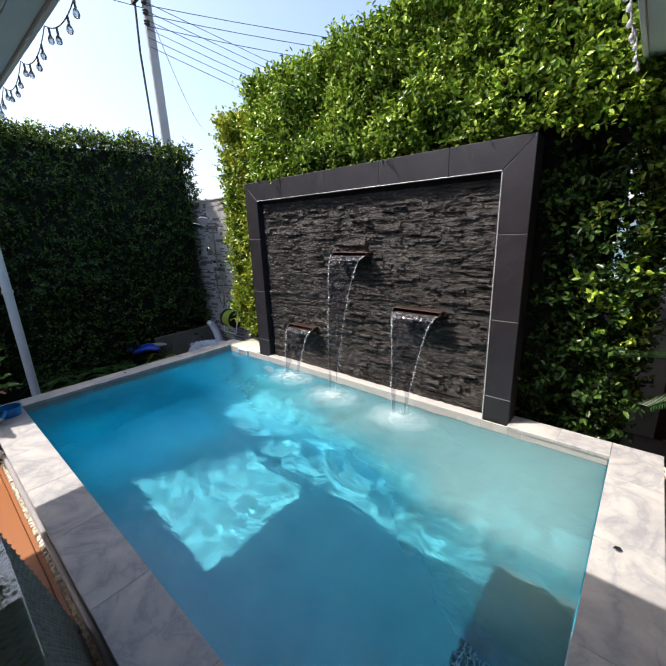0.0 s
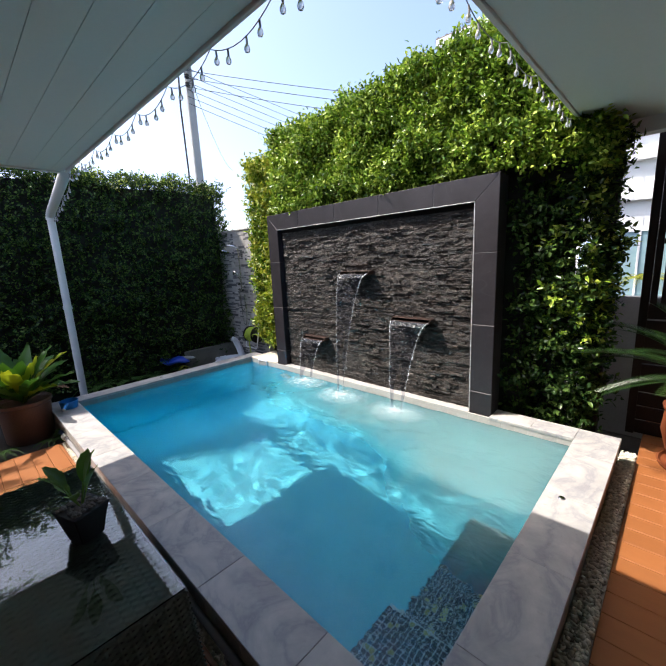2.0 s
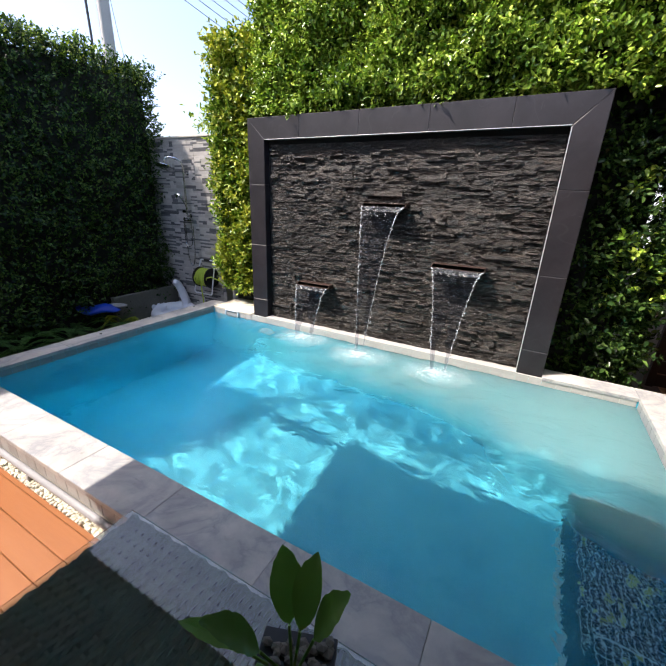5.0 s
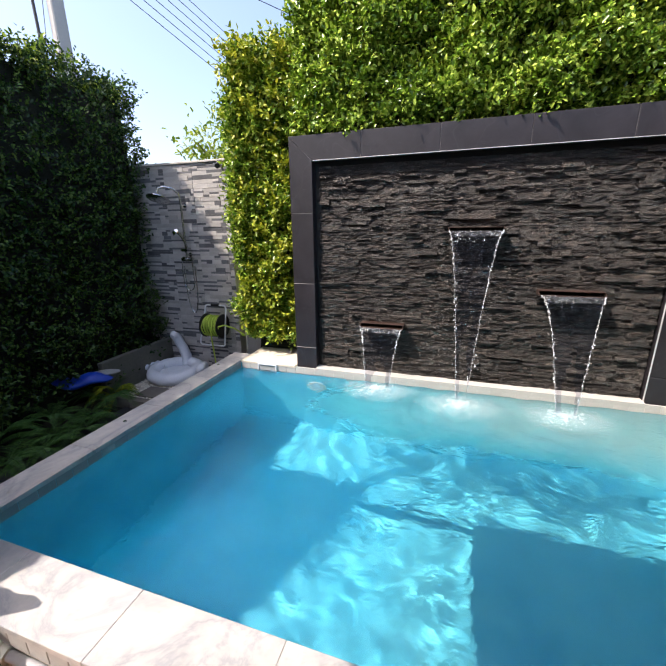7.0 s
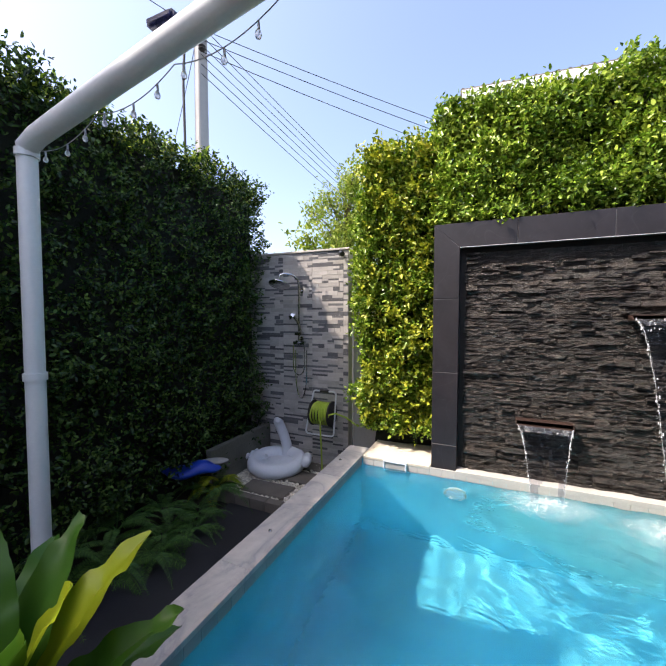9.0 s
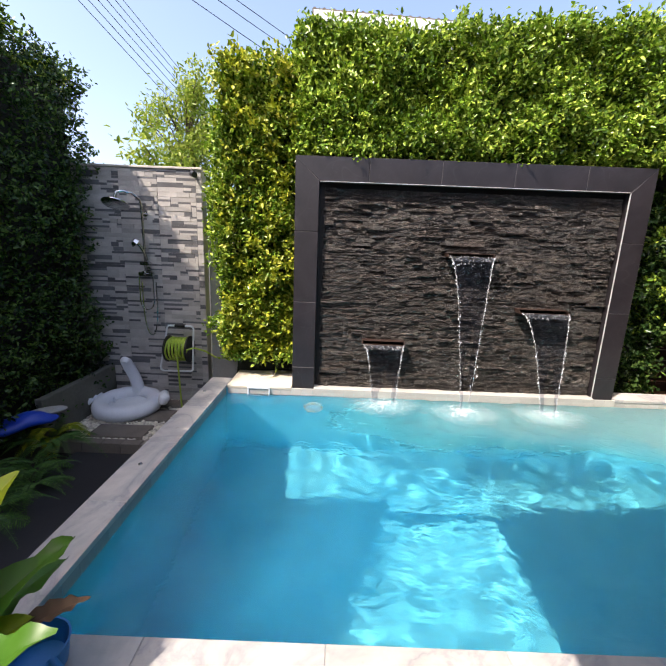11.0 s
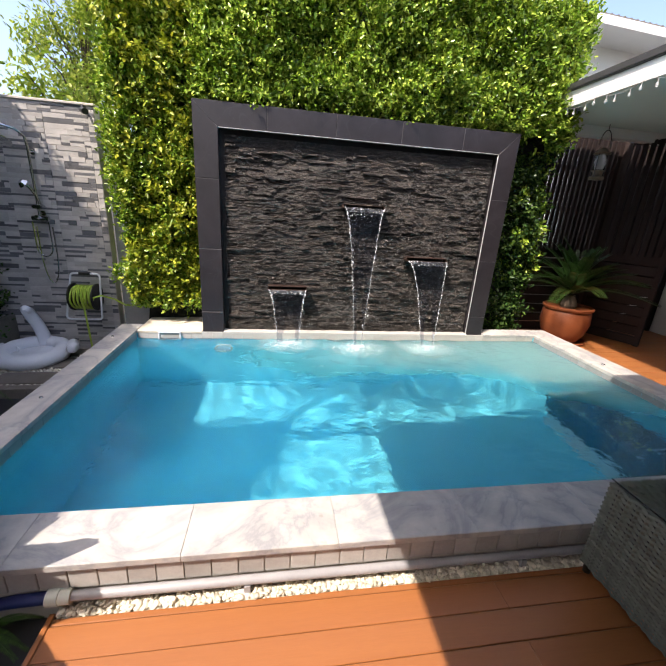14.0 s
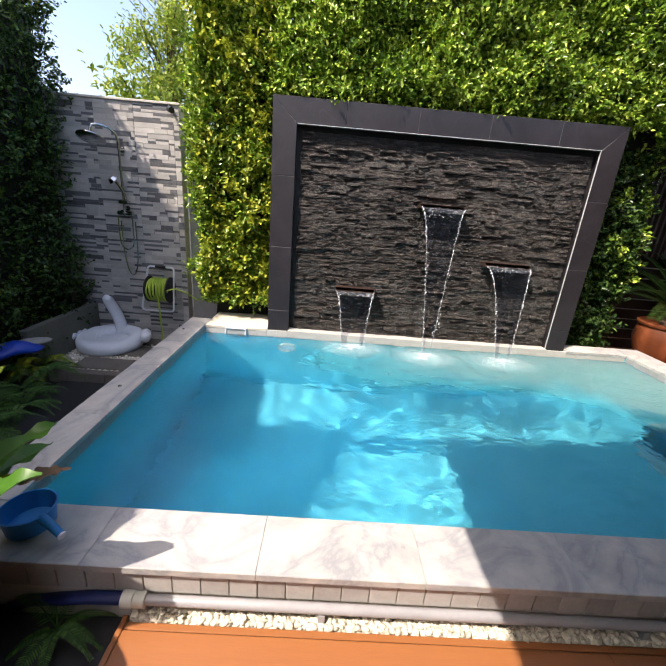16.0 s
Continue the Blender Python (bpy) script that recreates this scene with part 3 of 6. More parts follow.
# ground: one sheet to the horizon, open over the pool
gx, gy = [-600, -4.19, 0.66, 600], [-600, 0.11, 2.80, 600]
gv = [(x, y, -0.32) for y in gy for x in gx]
gf = [(r * 4 + c, r * 4 + c + 1, r * 4 + c + 5, r * 4 + c + 4) for r in range(3) for c in range(3) if (r, c) != (1, 1)]
tagged(link_mesh("ground", gv, gf, SOIL), "dark soil under the garden", "ground", kind="structure")

# pool basin
bm = bmesh.new()
box(bm, -4.19, 0.66, 0.11, 2.80, -1.12, FLOOR_Z)
box(bm, -4.19, 0.66, 0.11, PY0, FLOOR_Z, 0.179)
box(bm, -4.19, 0.66, PY1, 2.80, FLOOR_Z, 0.166)
box(bm, -0.212, 0.66, PY1, 2.89, 0.167, 0.179)
box(bm, -4.19, -3.392, PY1, 2.89, 0.167, 0.179)
box(bm, -4.19, PX0, PY0, PY1, FLOOR_Z, 0.179)
box(bm, PX1, 0.66, PY0, PY1, FLOOR_Z, 0.179)
pool = tagged(part("pool_basin", bm, PLASTER), "blue plastered swimming pool basin", "pool", kind="structure")


def band(parent, axis, fixed, a, b, z0, z1, mat, name="tile", pitch=0.1, thick=0.012, gap=0.0015):
    """A row of small upright tiles along a wall."""
    n = max(1, round((b - a) / pitch))
    w = (b - a) / n
    for k in range(n):
        c = a + (k + 0.5) * w
        at = (c, fixed, (z0 + z1) / 2) if axis == "x" else (fixed, c, (z0 + z1) / 2)
        dims = (w - gap, thick, z1 - z0) if axis == "x" else (thick, w - gap, z1 - z0)
        piece(name, *dims, mat, parent, at, 0.0015)


band(pool, "x", PY1 - 0.004, PX0 + 0.012, -3.37, 0.112, 0.1798, BAND_TILE)
band(pool, "x", PY1 - 0.004, -3.37, -0.24, 0.112, 0.199, BAND_TILE)
band(pool, "x", PY1 - 0.004, -0.24, PX1 - 0.012, 0.112, 0.1798, BAND_TILE)
one_box("ledge", (-3.155, -0.441, 2.694, 2.836, 0.1665, 0.203), BAND_TILE, pool, bevel=0.001)
band(pool, "y", PX0 - 0.004, PY0 + 0.012, PY1 - 0.012, 0.115, 0.1798, BAND)
band(pool, "y", PX1 + 0.004, PY0 + 0.012, PY1 - 0.012, 0.115, 0.1798, BAND)
band(pool, "x", PY0 - 0.004, PX0 + 0.012, PX1 - 0.012, 0.115, 0.1798, BAND)
# outer faces
base = tagged(one_box("pool_plinth", (-4.18, 0.655, 0.098, 0.109, -0.1, 0.176), GROUT), "cream cement plinth of the pool", "wall", kind="structure")
band(base, "x", 0.094, -4.17, 0.65, 0.080, 0.177, PLINTH_TILE, gap=0.004)
base_e = tagged(one_box("pool_plinth", (0.661, 0.672, 0.11, 2.88, -0.1, 0.176), GROUT), "cream cement plinth of the pool", "wall", kind="structure")
band(base_e, "y", 0.676, 0.12, 2.87, 0.080, 0.177, PLINTH_TILE, gap=0.004)
tagged(one_box("pool_plinth", (-4.205, -4.191, 0.11, 2.80, -0.31, 0.176), BLACK_STONE), "black stone cladding of the pool side", "wall", kind="structure")

# mosaic bench at the shallow end
bm = bmesh.new()
box(bm, 0.0, PX1 - 0.011, PY0 + 0.011, 0.795, FLOOR_Z, -0.155)
box(bm, 0.0, PX1 - 0.011, 0.796, 1.80, FLOOR_Z, -0.405)
bench = tagged(part("pool_bench", bm, BENCH_GROUT), "submerged pool steps covered in dark blue mosaic", "steps", kind="structure")
rng = np.random.default_rng(5)
bulks = [Bulk(), Bulk(), Bulk()]
made = 0
for j in range(58):
    for i in range(16):
        x, y = 0.012 + 0.025 * i, PY0 + 0.024 + 0.0247 * j
        if x > PX1 - 0.02 or y > 1.79:
            continue
        kind = 2 if rng.random() < (0.12 if noise.noise(Vector((x * 7, y * 7, 0))) > 0.1 else 0.02) else int(rng.random() < 0.3)
        z = -0.150 if y < 0.79 else -0.400
        if made < 280 and y < 0.79:
            piece("mosaic_tile", 0.0195, 0.0195, 0.006, MOSAIC_MATS[kind], bench, (x, y, z), 0.001)
            made += 1
        else:
            v, f = chamfered(0.0195, 0.0195, 0.006, 0.001)
            bulks[kind].add(np.array(v) + (x, y, z), f)
for x_, z0, z1, y0_, y1_ in ((-0.002, -0.8, -0.16, 0.40, 0.79), (-0.002, -0.8, -0.41, 0.80, 1.79)):
    for a in np.arange(y0_, y1_, 0.0247):
        for c in np.arange(z0, z1, 0.0247):
            v, f = chamfered(0.006, 0.0195, 0.0195, 0.001)
            bulks[int(rng.random() < 0.3)].add(np.array(v) + (x_, a + 0.0123, c + 0.0123), f)
for b in bulks:
    b.done("mosaic", MOSAIC_MATS[bulks.index(b)], bench)

# water
nx, ny = 420, 230
xs, ys = np.linspace(PX0 + 0.011, PX1 - 0.011, nx), np.linspace(PY0 + 0.011, PY1 - 0.011, ny)
FALLS = [(-2.5, 2.50, -2.70, -2.32, 0.665, 0.55), (-1.80, 2.39, -1.985, -1.58, 1.497, 0.18), (-1.05, 2.40, -1.278, -0.842, 1.015, 0.30)]
wv = []
for y in ys:
    for x in xs:
        p = Vector((x, y * 1.25, 0))
        q = p + 0.10 * noise.noise_vector(p * 2.0)
        h = 0.004 * noise.noise(p * 1.6) + 0.0028 * noise.noise(q * 3.2 + Vector((0, 0, 4))) + 0.0031 * noise.noise(q * 5.4 + Vector((0, 0, 9))) + 0.0014 * noise.noise(q * 8.5)
        for fx, fy, *_ in FALLS:
            d = math.hypot(x - fx, y - fy)
            h += 0.0055 * math.sin(d * 30 + noise.noise(Vector((x * 3, y * 3, 7))) * 4) * math.exp(-d * 1.9)
        wv.append((x, y, WATER_Z + h))
wf = [(j * nx + i, j * nx + i + 1, (j + 1) * nx + i + 1, (j + 1) * nx + i) for j in range(ny - 1) for i in range(nx - 1)]
surf = tagged(link_mesh("water", wv, wf, WATER, smooth=True), "rippled clear turquoise pool water", "water", kind="structure")
surf.cycles.is_caustics_caster = True
for under in (pool, bench, *pool.children, *bench.children):
    under.cycles.is_caustics_receiver = True

# coping of marble slabs
coping = thing("coping", "white marble coping slabs round the pool", "coping", kind="structure")


def slabs_x(y0, y1, a, b, cuts):
    e = [a] + [c for c in cuts if a + 0.05 < c < b - 0.05] + [b]
    for p, q in zip(e, e[1:]):
        piece("slab", round(q - p - 0.0007, 4), y1 - y0, 0.03, MARBLE, coping, ((p + q) / 2, (y0 + y1) / 2, COPE_Z - 0.015), 0.0025)


def slabs_y(x0, x1, a, b, cuts):
    e = [a] + [c for c in cuts if a + 0.05 < c < b - 0.05] + [b]
    for p, q in zip(e, e[1:]):
        piece("slab", x1 - x0, round(q - p - 0.0007, 4), 0.03, MARBLE, coping, ((x0 + x1) / 2, (p + q) / 2, COPE_Z - 0.015), 0.0025)


slabs_x(0.072, 0.329, -4.20, 0.69, [-3.57, -2.97, -2.373, -1.775, -1.175, -0.575, 0.02])
slabs_y(-4.20, -3.995, 0.3305, 2.90, [0.98, 1.58, 2.18])
slabs_y(0.415, 0.69, 0.3305, 2.90, [0.62, 1.22, 1.85, 2.45])
slabs_x(2.690, 2.90, -0.2415, 0.4135, [0.1])
piece("slab", 0.624, 0.50, 0.03, BEIGE, coping, (-3.682, 2.942, COPE_Z - 0.015), 0.005, label="beige stone slab with a round cover")
bm = bmesh.new()
lathe(bm, [(0.105, 0), (0.108, 0.004), (0.104, 0.007), (0.098, 0.0045), (0.094, 0.007), (0.02, 0.0075), (0.018, 0.005)], 32, (-3.69, 3.03, COPE_Z))
tagged(part("drain_cover", bm, BEIGE), "round beige drain cover set in the stone", "drain cover")
for x, y, r in ((0.515, 1.82, 0.019), (-4.10, 1.31, 0.012), (-4.14, 2.50, 0.012)):
    bm = bmesh.new()
    lathe(bm, [(r, 0), (r, 0.004), (r * 0.8, 0.008), (0.004, 0.009)], 20, (x, y, COPE_Z))
    tagged(part("coping_stud", bm, CHROME), "small round metal cap on the marble coping", "cap", group="coping caps")

# skimmer mouth in the far wall
sk = thing("pool_skimmer", "white plastic skimmer mouth at the waterline", "skimmer")
for d in ((-3.79, -3.575, 2.675, 2.699, 0.188, 0.203), (-3.79, -3.575, 2.675, 2.699, 0.098, 0.111), (-3.79, -3.777, 2.675, 2.699, 0.1115, 0.1875), (-3.588, -3.575, 2.675, 2.699, 0.1115, 0.1875)):
    one_box("frame", d, VINYL, sk, bevel=0.002)
one_box("flap", (-3.776, -3.589, 2.684, 2.690, 0.112, 0.187), CONCRETE, sk, bevel=0.001)

# round lamp set in the far wall under water
pl = thing("pool_light", "round cream pool lamp under water in the pool wall", "pool light", (-3.15, 2.704, -0.16))
for nm, prof, mat in (("rim", [(0.098, 0.0), (0.10, 0.018), (0.085, 0.026), (0.078, 0.016)], BEIGE), ("lens", [(0.079, 0.0), (0.078, 0.014), (0.05, 0.022), (0.01, 0.024)], VINYL)):
    bm = bmesh.new()
    lathe(bm, prof, 28)
    bmesh.ops.transform(bm, matrix=pose(0, 0, 0, 90, 0, 0), verts=bm.verts[:])
    part(nm, bm, mat, pl, smooth=True).cycles.is_caustics_receiver = True

# decks
deck = thing("deck", "brown composite decking boards", "deck", kind="structure")
rng = np.random.default_rng(11)


def boards(x0, x1, y_top, y_bottom, pitch, cuts):
    y = y_top
    k = 0
    while y - pitch > y_bottom:
        e = [x0] + [c + (0.6 if k % 2 else 0) for c in cuts if x0 + 0.2 < c + 0.6 < x1 - 0.2] + [x1]
        for p, q in zip(e, e[1:]):
            piece("board", round(q - p - 0.0007, 4), pitch - 0.0024, 0.024, DECK, deck, ((p + q) / 2, y - pitch / 2, -0.0121), 0.0025)
        y -= pitch
        k += 1


boards(-3.41, 0.783, 0.012, -2.0, 0.114, [-1.7])
piece("edge_strip", 4.19, 0.024, 0.024, DECK, deck, (-1.3135, 0.0255, -0.0121), 0.0025)
boards(0.785, 3.15, 4.15, -2.0, 0.147, [])
tagged(one_box("pavement", (-3.41, 3.35, -9.0, -2.05, -0.318, -0.02), surface("grey_paving", (0.22, 0.21, 0.20), (0.34, 0.33, 0.31), 2, 40, 0.8, 0.2), bevel=0.004), "grey concrete paving behind the deck", "pavement", kind="structure")
one_box("joists", (-3.40, 0.783, -2.0, 0.03, -0.30, -0.026), DECK_UNDER, deck, bevel=0)
one_box("joists", (0.79, 3.15, -2.0, 4.15, -0.30, -0.026), DECK_UNDER, deck, bevel=0)
one_box("edge_board", (-3.432, -3.412, -2.0, 0.06, -0.16, 0.0), DECK, deck)

# walls behind and beside the camera; those behind are unseen, added to shape light
tagged(one_box("wall_house", (-3.43, 3.15, -2.24, -2.06, -0.3, 2.599), surface("grey_wall_render", (0.28, 0.27, 0.26), (0.38, 0.37, 0.36), 2, 40, 0.8, 0.2), bevel=0), "unseen grey wall added behind the deck to hold back light", "wall", kind="structure")
tagged(one_box("wall_east", (3.15, 3.35, -3.9, 4.3, -0.3, 2.60), PAINT, bevel=0), "white painted house wall", "wall", kind="structure")
tagged(one_box("wall_south", (-8.9, 3.35, -9.25, -9.01, -0.3, 2.4), surface("cream_render", (0.42, 0.40, 0.37), (0.54, 0.51, 0.48), 2, 40, 0.8, 0.2), bevel=0), "unseen cream wall added behind the terrace to bounce light", "wall", kind="structure")
bm = bmesh.new()
y = -3.2
while y < 0.45:
    box(bm, -3.43, 3.35, y, min(y + 0.152, 0.463), 2.600, 2.615)
    y += 0.155
box(bm, -3.44, 3.35, -3.2, 0.465, 2.616, 2.72)
box(bm, 0.255, 3.35, 0.466, 3.42, 2.60, 2.72)
tagged(part("ceiling", bm, SOFFIT), "pale soffit of the roof overhang with plank grooves", "ceiling", kind="structure")
tr = thing("roof_edge", "white fascia boards and dark gutter of the roof", "roof", kind="structure")
for d in ((-3.46, 0.23, 0.466, 0.488, 2.585, 2.725), (0.23, 0.254, 0.466, 3.42, 2.585, 2.725), (-3.463, -3.441, -3.2, 0.4655, 2.585, 2.725)):
    one_box("fascia", d, PAINT, tr, bevel=0.003)
for d in ((-3.48, 0.19, 0.44, 0.51, 2.727, 2.79), (0.20, 0.27, 0.44, 3.42, 2.727, 2.79), (-3.48, -3.41, -3.2, 0.435, 2.727, 2.79)):
    one_box("gutter", d, GUTTER, tr, bevel=0.008, segs=2)
tagged(one_box("beam", (0.46, 3.15, 3.30, 3.42, 2.49, 2.599), PAINT), "white painted beam under the soffit", "beam", kind="structure")
bm = bmesh.new()
lathe(bm, [(0.07, 0), (0.075, -0.006), (0.06, -0.012), (0.02, -0.014)], 24, (1.35, 2.35, 2.60))
tagged(part("ceiling_light", bm, GUTTER), "small round recessed ceiling light", "light")

# downpipe carried over to a post at the hedge
dp = thing("downpipe", "white painted steel downpipe leaning out to an upright post", "pipe", (-5.10, 0.6, -0.3))
o = Vector((5.10, -0.6, 0.3))
bm = bmesh.new()
tube(bm, [Vector(p) + o for p in ((-3.40, 0.46, 2.70), (-3.42, 0.475, 2.63), (-3.52, 0.49, 2.595), (-4.3, 0.55, 2.515), (-5.0, 0.598, 2.43), (-5.10, 0.6, 2.39))], 0.05, 14)
part("elbow", bm, STEEL_WHITE, dp, smooth=True)
bm = bmesh.new()
rod(bm, Vector((-5.10, 0.6, -0.3)) + o, Vector((-5.10, 0.6, 2.38)) + o, 0.046, 14)
part("post", bm, STEEL_WHITE, dp, smooth=True)
for z in (2.36, 1.2):
    bm = bmesh.new()
    rod(bm, (0, 0, z + 0.3 - 0.02), (0, 0, z + 0.3 + 0.02), 0.054, 14)
    part("collar", bm, STEEL_WHITE, dp, smooth=True)
sl = thing("solar_lamp", "small dark blue solar lamp clamped on the pipe", "lamp", (-4.03, 0.545, 2.575))
bm = bmesh.new()
box(bm, -0.07, 0.07, -0.045, 0.045, 0.035, 0.075, 0.012, 2)
part("panel", bm, surface("solar_panel", (0.006, 0.008, 0.03), (0.012, 0.016, 0.06), 9, 60, 0.25, 0.02), sl)
bm = bmesh.new()
box(bm, -0.03, 0.03, -0.03, 0.03, -0.02, 0.034, 0.006)
part("clamp", bm, BLACK_PLASTIC, sl)

# ---- feature wall ----
wall = tagged(one_box("wall_north", (-3.362, -0.246, 2.838, 2.935, -0.3, 2.296), SLATE, bevel=0.002), "dark slate framed water wall clad in charcoal ledgestone", "wall", kind="structure")


def prism(name, poly, y0, y1, mat, parent):
    """A flat polygon in x and z, given thickness in y."""
    n = len(poly)
    cx, cz = sum(p[0] for p in poly) / n, sum(p[1] for p in poly) / n
    inset = 0.003
    front = [(x + inset * (1 if x < cx else -1), y0, z + inset * (1 if z < cz else -1)) for x, z in poly]
    mid = [(x, y0 + inset, z) for x, z in poly]
    back = [(x, y1, z) for x, z in poly]
    f = [tuple(range(n)), tuple(range(3 * n - 1, 2 * n - 1, -1))]
    for k in range(n):
        q = (k + 1) % n
        f += [(k + n, q + n, q, k), (k + 2 * n, q + 2 * n, q + n, k + n)]
    return link_mesh(name, front + mid + back, f, mat, parent)


XO0, XO1, XI0, XI1, ZT, ZI, ZB, FY = -3.367, -0.243, -3.155, -0.441, 2.30, 2.10, 0.115, 2.735
g = 0.0016
xs_ = [-2.724, -2.094, -1.461, -0.834]
prism("frame_tile", [(XO0, ZT), (XI0 + g, ZI), (xs_[0] - g, ZI), (xs_[0] - g, ZT)], FY, 2.837, SLATE, wall)
for a, b in zip(xs_, xs_[1:]):
    prism("frame_tile", [(a + g, ZT), (a + g, ZI), (b - g, ZI), (b - g, ZT)], FY, 2.837, SLATE, wall)
prism("frame_tile", [(xs_[3] + g, ZT), (xs_[3] + g, ZI), (XI1 - g, ZI), (XO1, ZT)], FY, 2.837, SLATE, wall)
zs_ = [1.67, 1.037, 0.405]
for xo, xi in ((XO0, XI0), (XO1, XI1)):
    prism("frame_tile", [(xo, ZT - 0.003), (xo, zs_[0] + g), (xi, zs_[0] + g), (xi, ZI - 0.003)][:: 1 if xo < xi else -1], FY, 2.837, SLATE, wall)
    for a, b in ((zs_[0], zs_[1]), (zs_[1], zs_[2]), (zs_[2], ZB)):
        prism("frame_tile", [(xo, a - g), (xo, b + g), (xi, b + g), (xi, a - g)][:: 1 if xo < xi else -1], FY, 2.837, SLATE, wall)
for d in ((XO0 + 0.004, XO1 - 0.004, FY + 0.004, 2.836, ZI + 0.004, ZT - 0.006), (XO0 + 0.004, XI0 - 0.004, FY + 0.004, 2.836, ZB, ZI), (XI1 + 0.004, XO1 - 0.004, FY + 0.004, 2.836, ZB, ZI)):
    one_box("grout", d, SLATE_GROUT, wall, bevel=0)
TRIM = surface("aluminium_trim", (0.60, 0.60, 0.60), (0.74, 0.73, 0.73), 8, 60, 0.35, 0.05, metal=0.4)
for d in ((XI0 + 0.004, XI1 - 0.004, FY - 0.003, FY + 0.007, ZI - 0.006, ZI - 0.001), (XI1 - 0.008, XI1 - 0.001, FY - 0.003, FY + 0.007, 0.19, ZI - 0.011)):
    one_box("edge_trim", d, TRIM, wall, bevel=0.001)
one_box("backing", (XI0 + 0.001, XI1 - 0.001, 2.814, 2.8365, 0.204, ZI - 0.001), BACKING, wall, bevel=0)

# ledgestone pieces
rng = np.random.default_rng(3)
rest = Bulk()
made, z = 0, 0.205


def stone(x, zz, ln, h):
    global made
    proud = float(rng.choice([0.019, 0.024, 0.028, 0.033, 0.045], p=[0.14, 0.30, 0.32, 0.19, 0.05]))
    cols, rows_ = int(min(6, max(3, round(ln / 0.03) + 1))), 3
    hh = h * rng.uniform(0.90, 1.03) - 0.001
    gx_, gz_ = np.meshgrid(np.linspace(-ln / 2 + 0.0006, ln / 2 - 0.0006, cols), np.linspace(-hh / 2, hh / 2, rows_))
    deep = rng.normal(0, 0.0022, gx_.shape) + rng.normal(0, 0.02) * gx_ + rng.normal(0, 0.06) * gz_
    deep[[0, -1], :] += rng.uniform(0.0, 0.0035, (2, cols))
    deep[:, [0, -1]] += rng.uniform(0.0, 0.006, (rows_, 2))
    gz_ = gz_ + rng.normal(0, 0.0016, gz_.shape)
    fv = np.stack([gx_, deep - proud / 2, gz_], -1).reshape(-1, 3)
    ring = [c for c in range(cols)] + [r * cols + cols - 1 for r in range(1, rows_)] + [(rows_ - 1) * cols + c for c in range(cols - 2, -1, -1)] + [r * cols for r in range(rows_ - 2, 0, -1)]
    bv = fv[ring] * (1, 0, 1) + (0, proud / 2, 0)
    v = np.concatenate([fv, bv])
    f = [(r * cols + c, r * cols + c + 1, (r + 1) * cols + c + 1, (r + 1) * cols + c) for r in range(rows_ - 1) for c in range(cols - 1)]
    m_ = len(ring)
    f += [(ring[(k + 1) % m_], ring[k], len(fv) + k, len(fv) + (k + 1) % m_) for k in range(m_)]
    at = (x + ln / 2, 2.814 - proud / 2 + 0.002, zz + h / 2)
    if made < 300 and -2.3 < x < -1.4:
        link_mesh("stone", v.tolist(), f, LEDGE, wall).location = at
        made += 1
    else:
        rest.add(v + at, f)


while z < 2.045:
    course = float(rng.uniform(0.054, 0.078))
    x = XI0 + 0.036 + rng.uniform(0, 0.02)
    while x < XI1 - 0.02:
        run = min(float(rng.uniform(0.10, 0.42)), XI1 - 0.012 - x)
        split = [[0.45, 0.55], [0.62, 0.38], [0.3, 0.3, 0.4], [0.4, 0.33, 0.27], [0.24, 0.28, 0.22, 0.26]][int(rng.choice(5, p=[0.12, 0.13, 0.27, 0.24, 0.24]))]
        zz = z
        for share in split:
            at_x = x
            while at_x < x + run - 0.004:
                ln = min(float(rng.choice([0.05, 0.09, 0.13, 0.18, 0.26])), x + run - at_x)
                if x + run - at_x - ln < 0.025:
                    ln = x + run - at_x
                stone(at_x, zz, ln, course * share)
                at_x += ln
            zz += course * share
        x += run
    z += course
rest.done("stones", LEDGE_REST, wall)

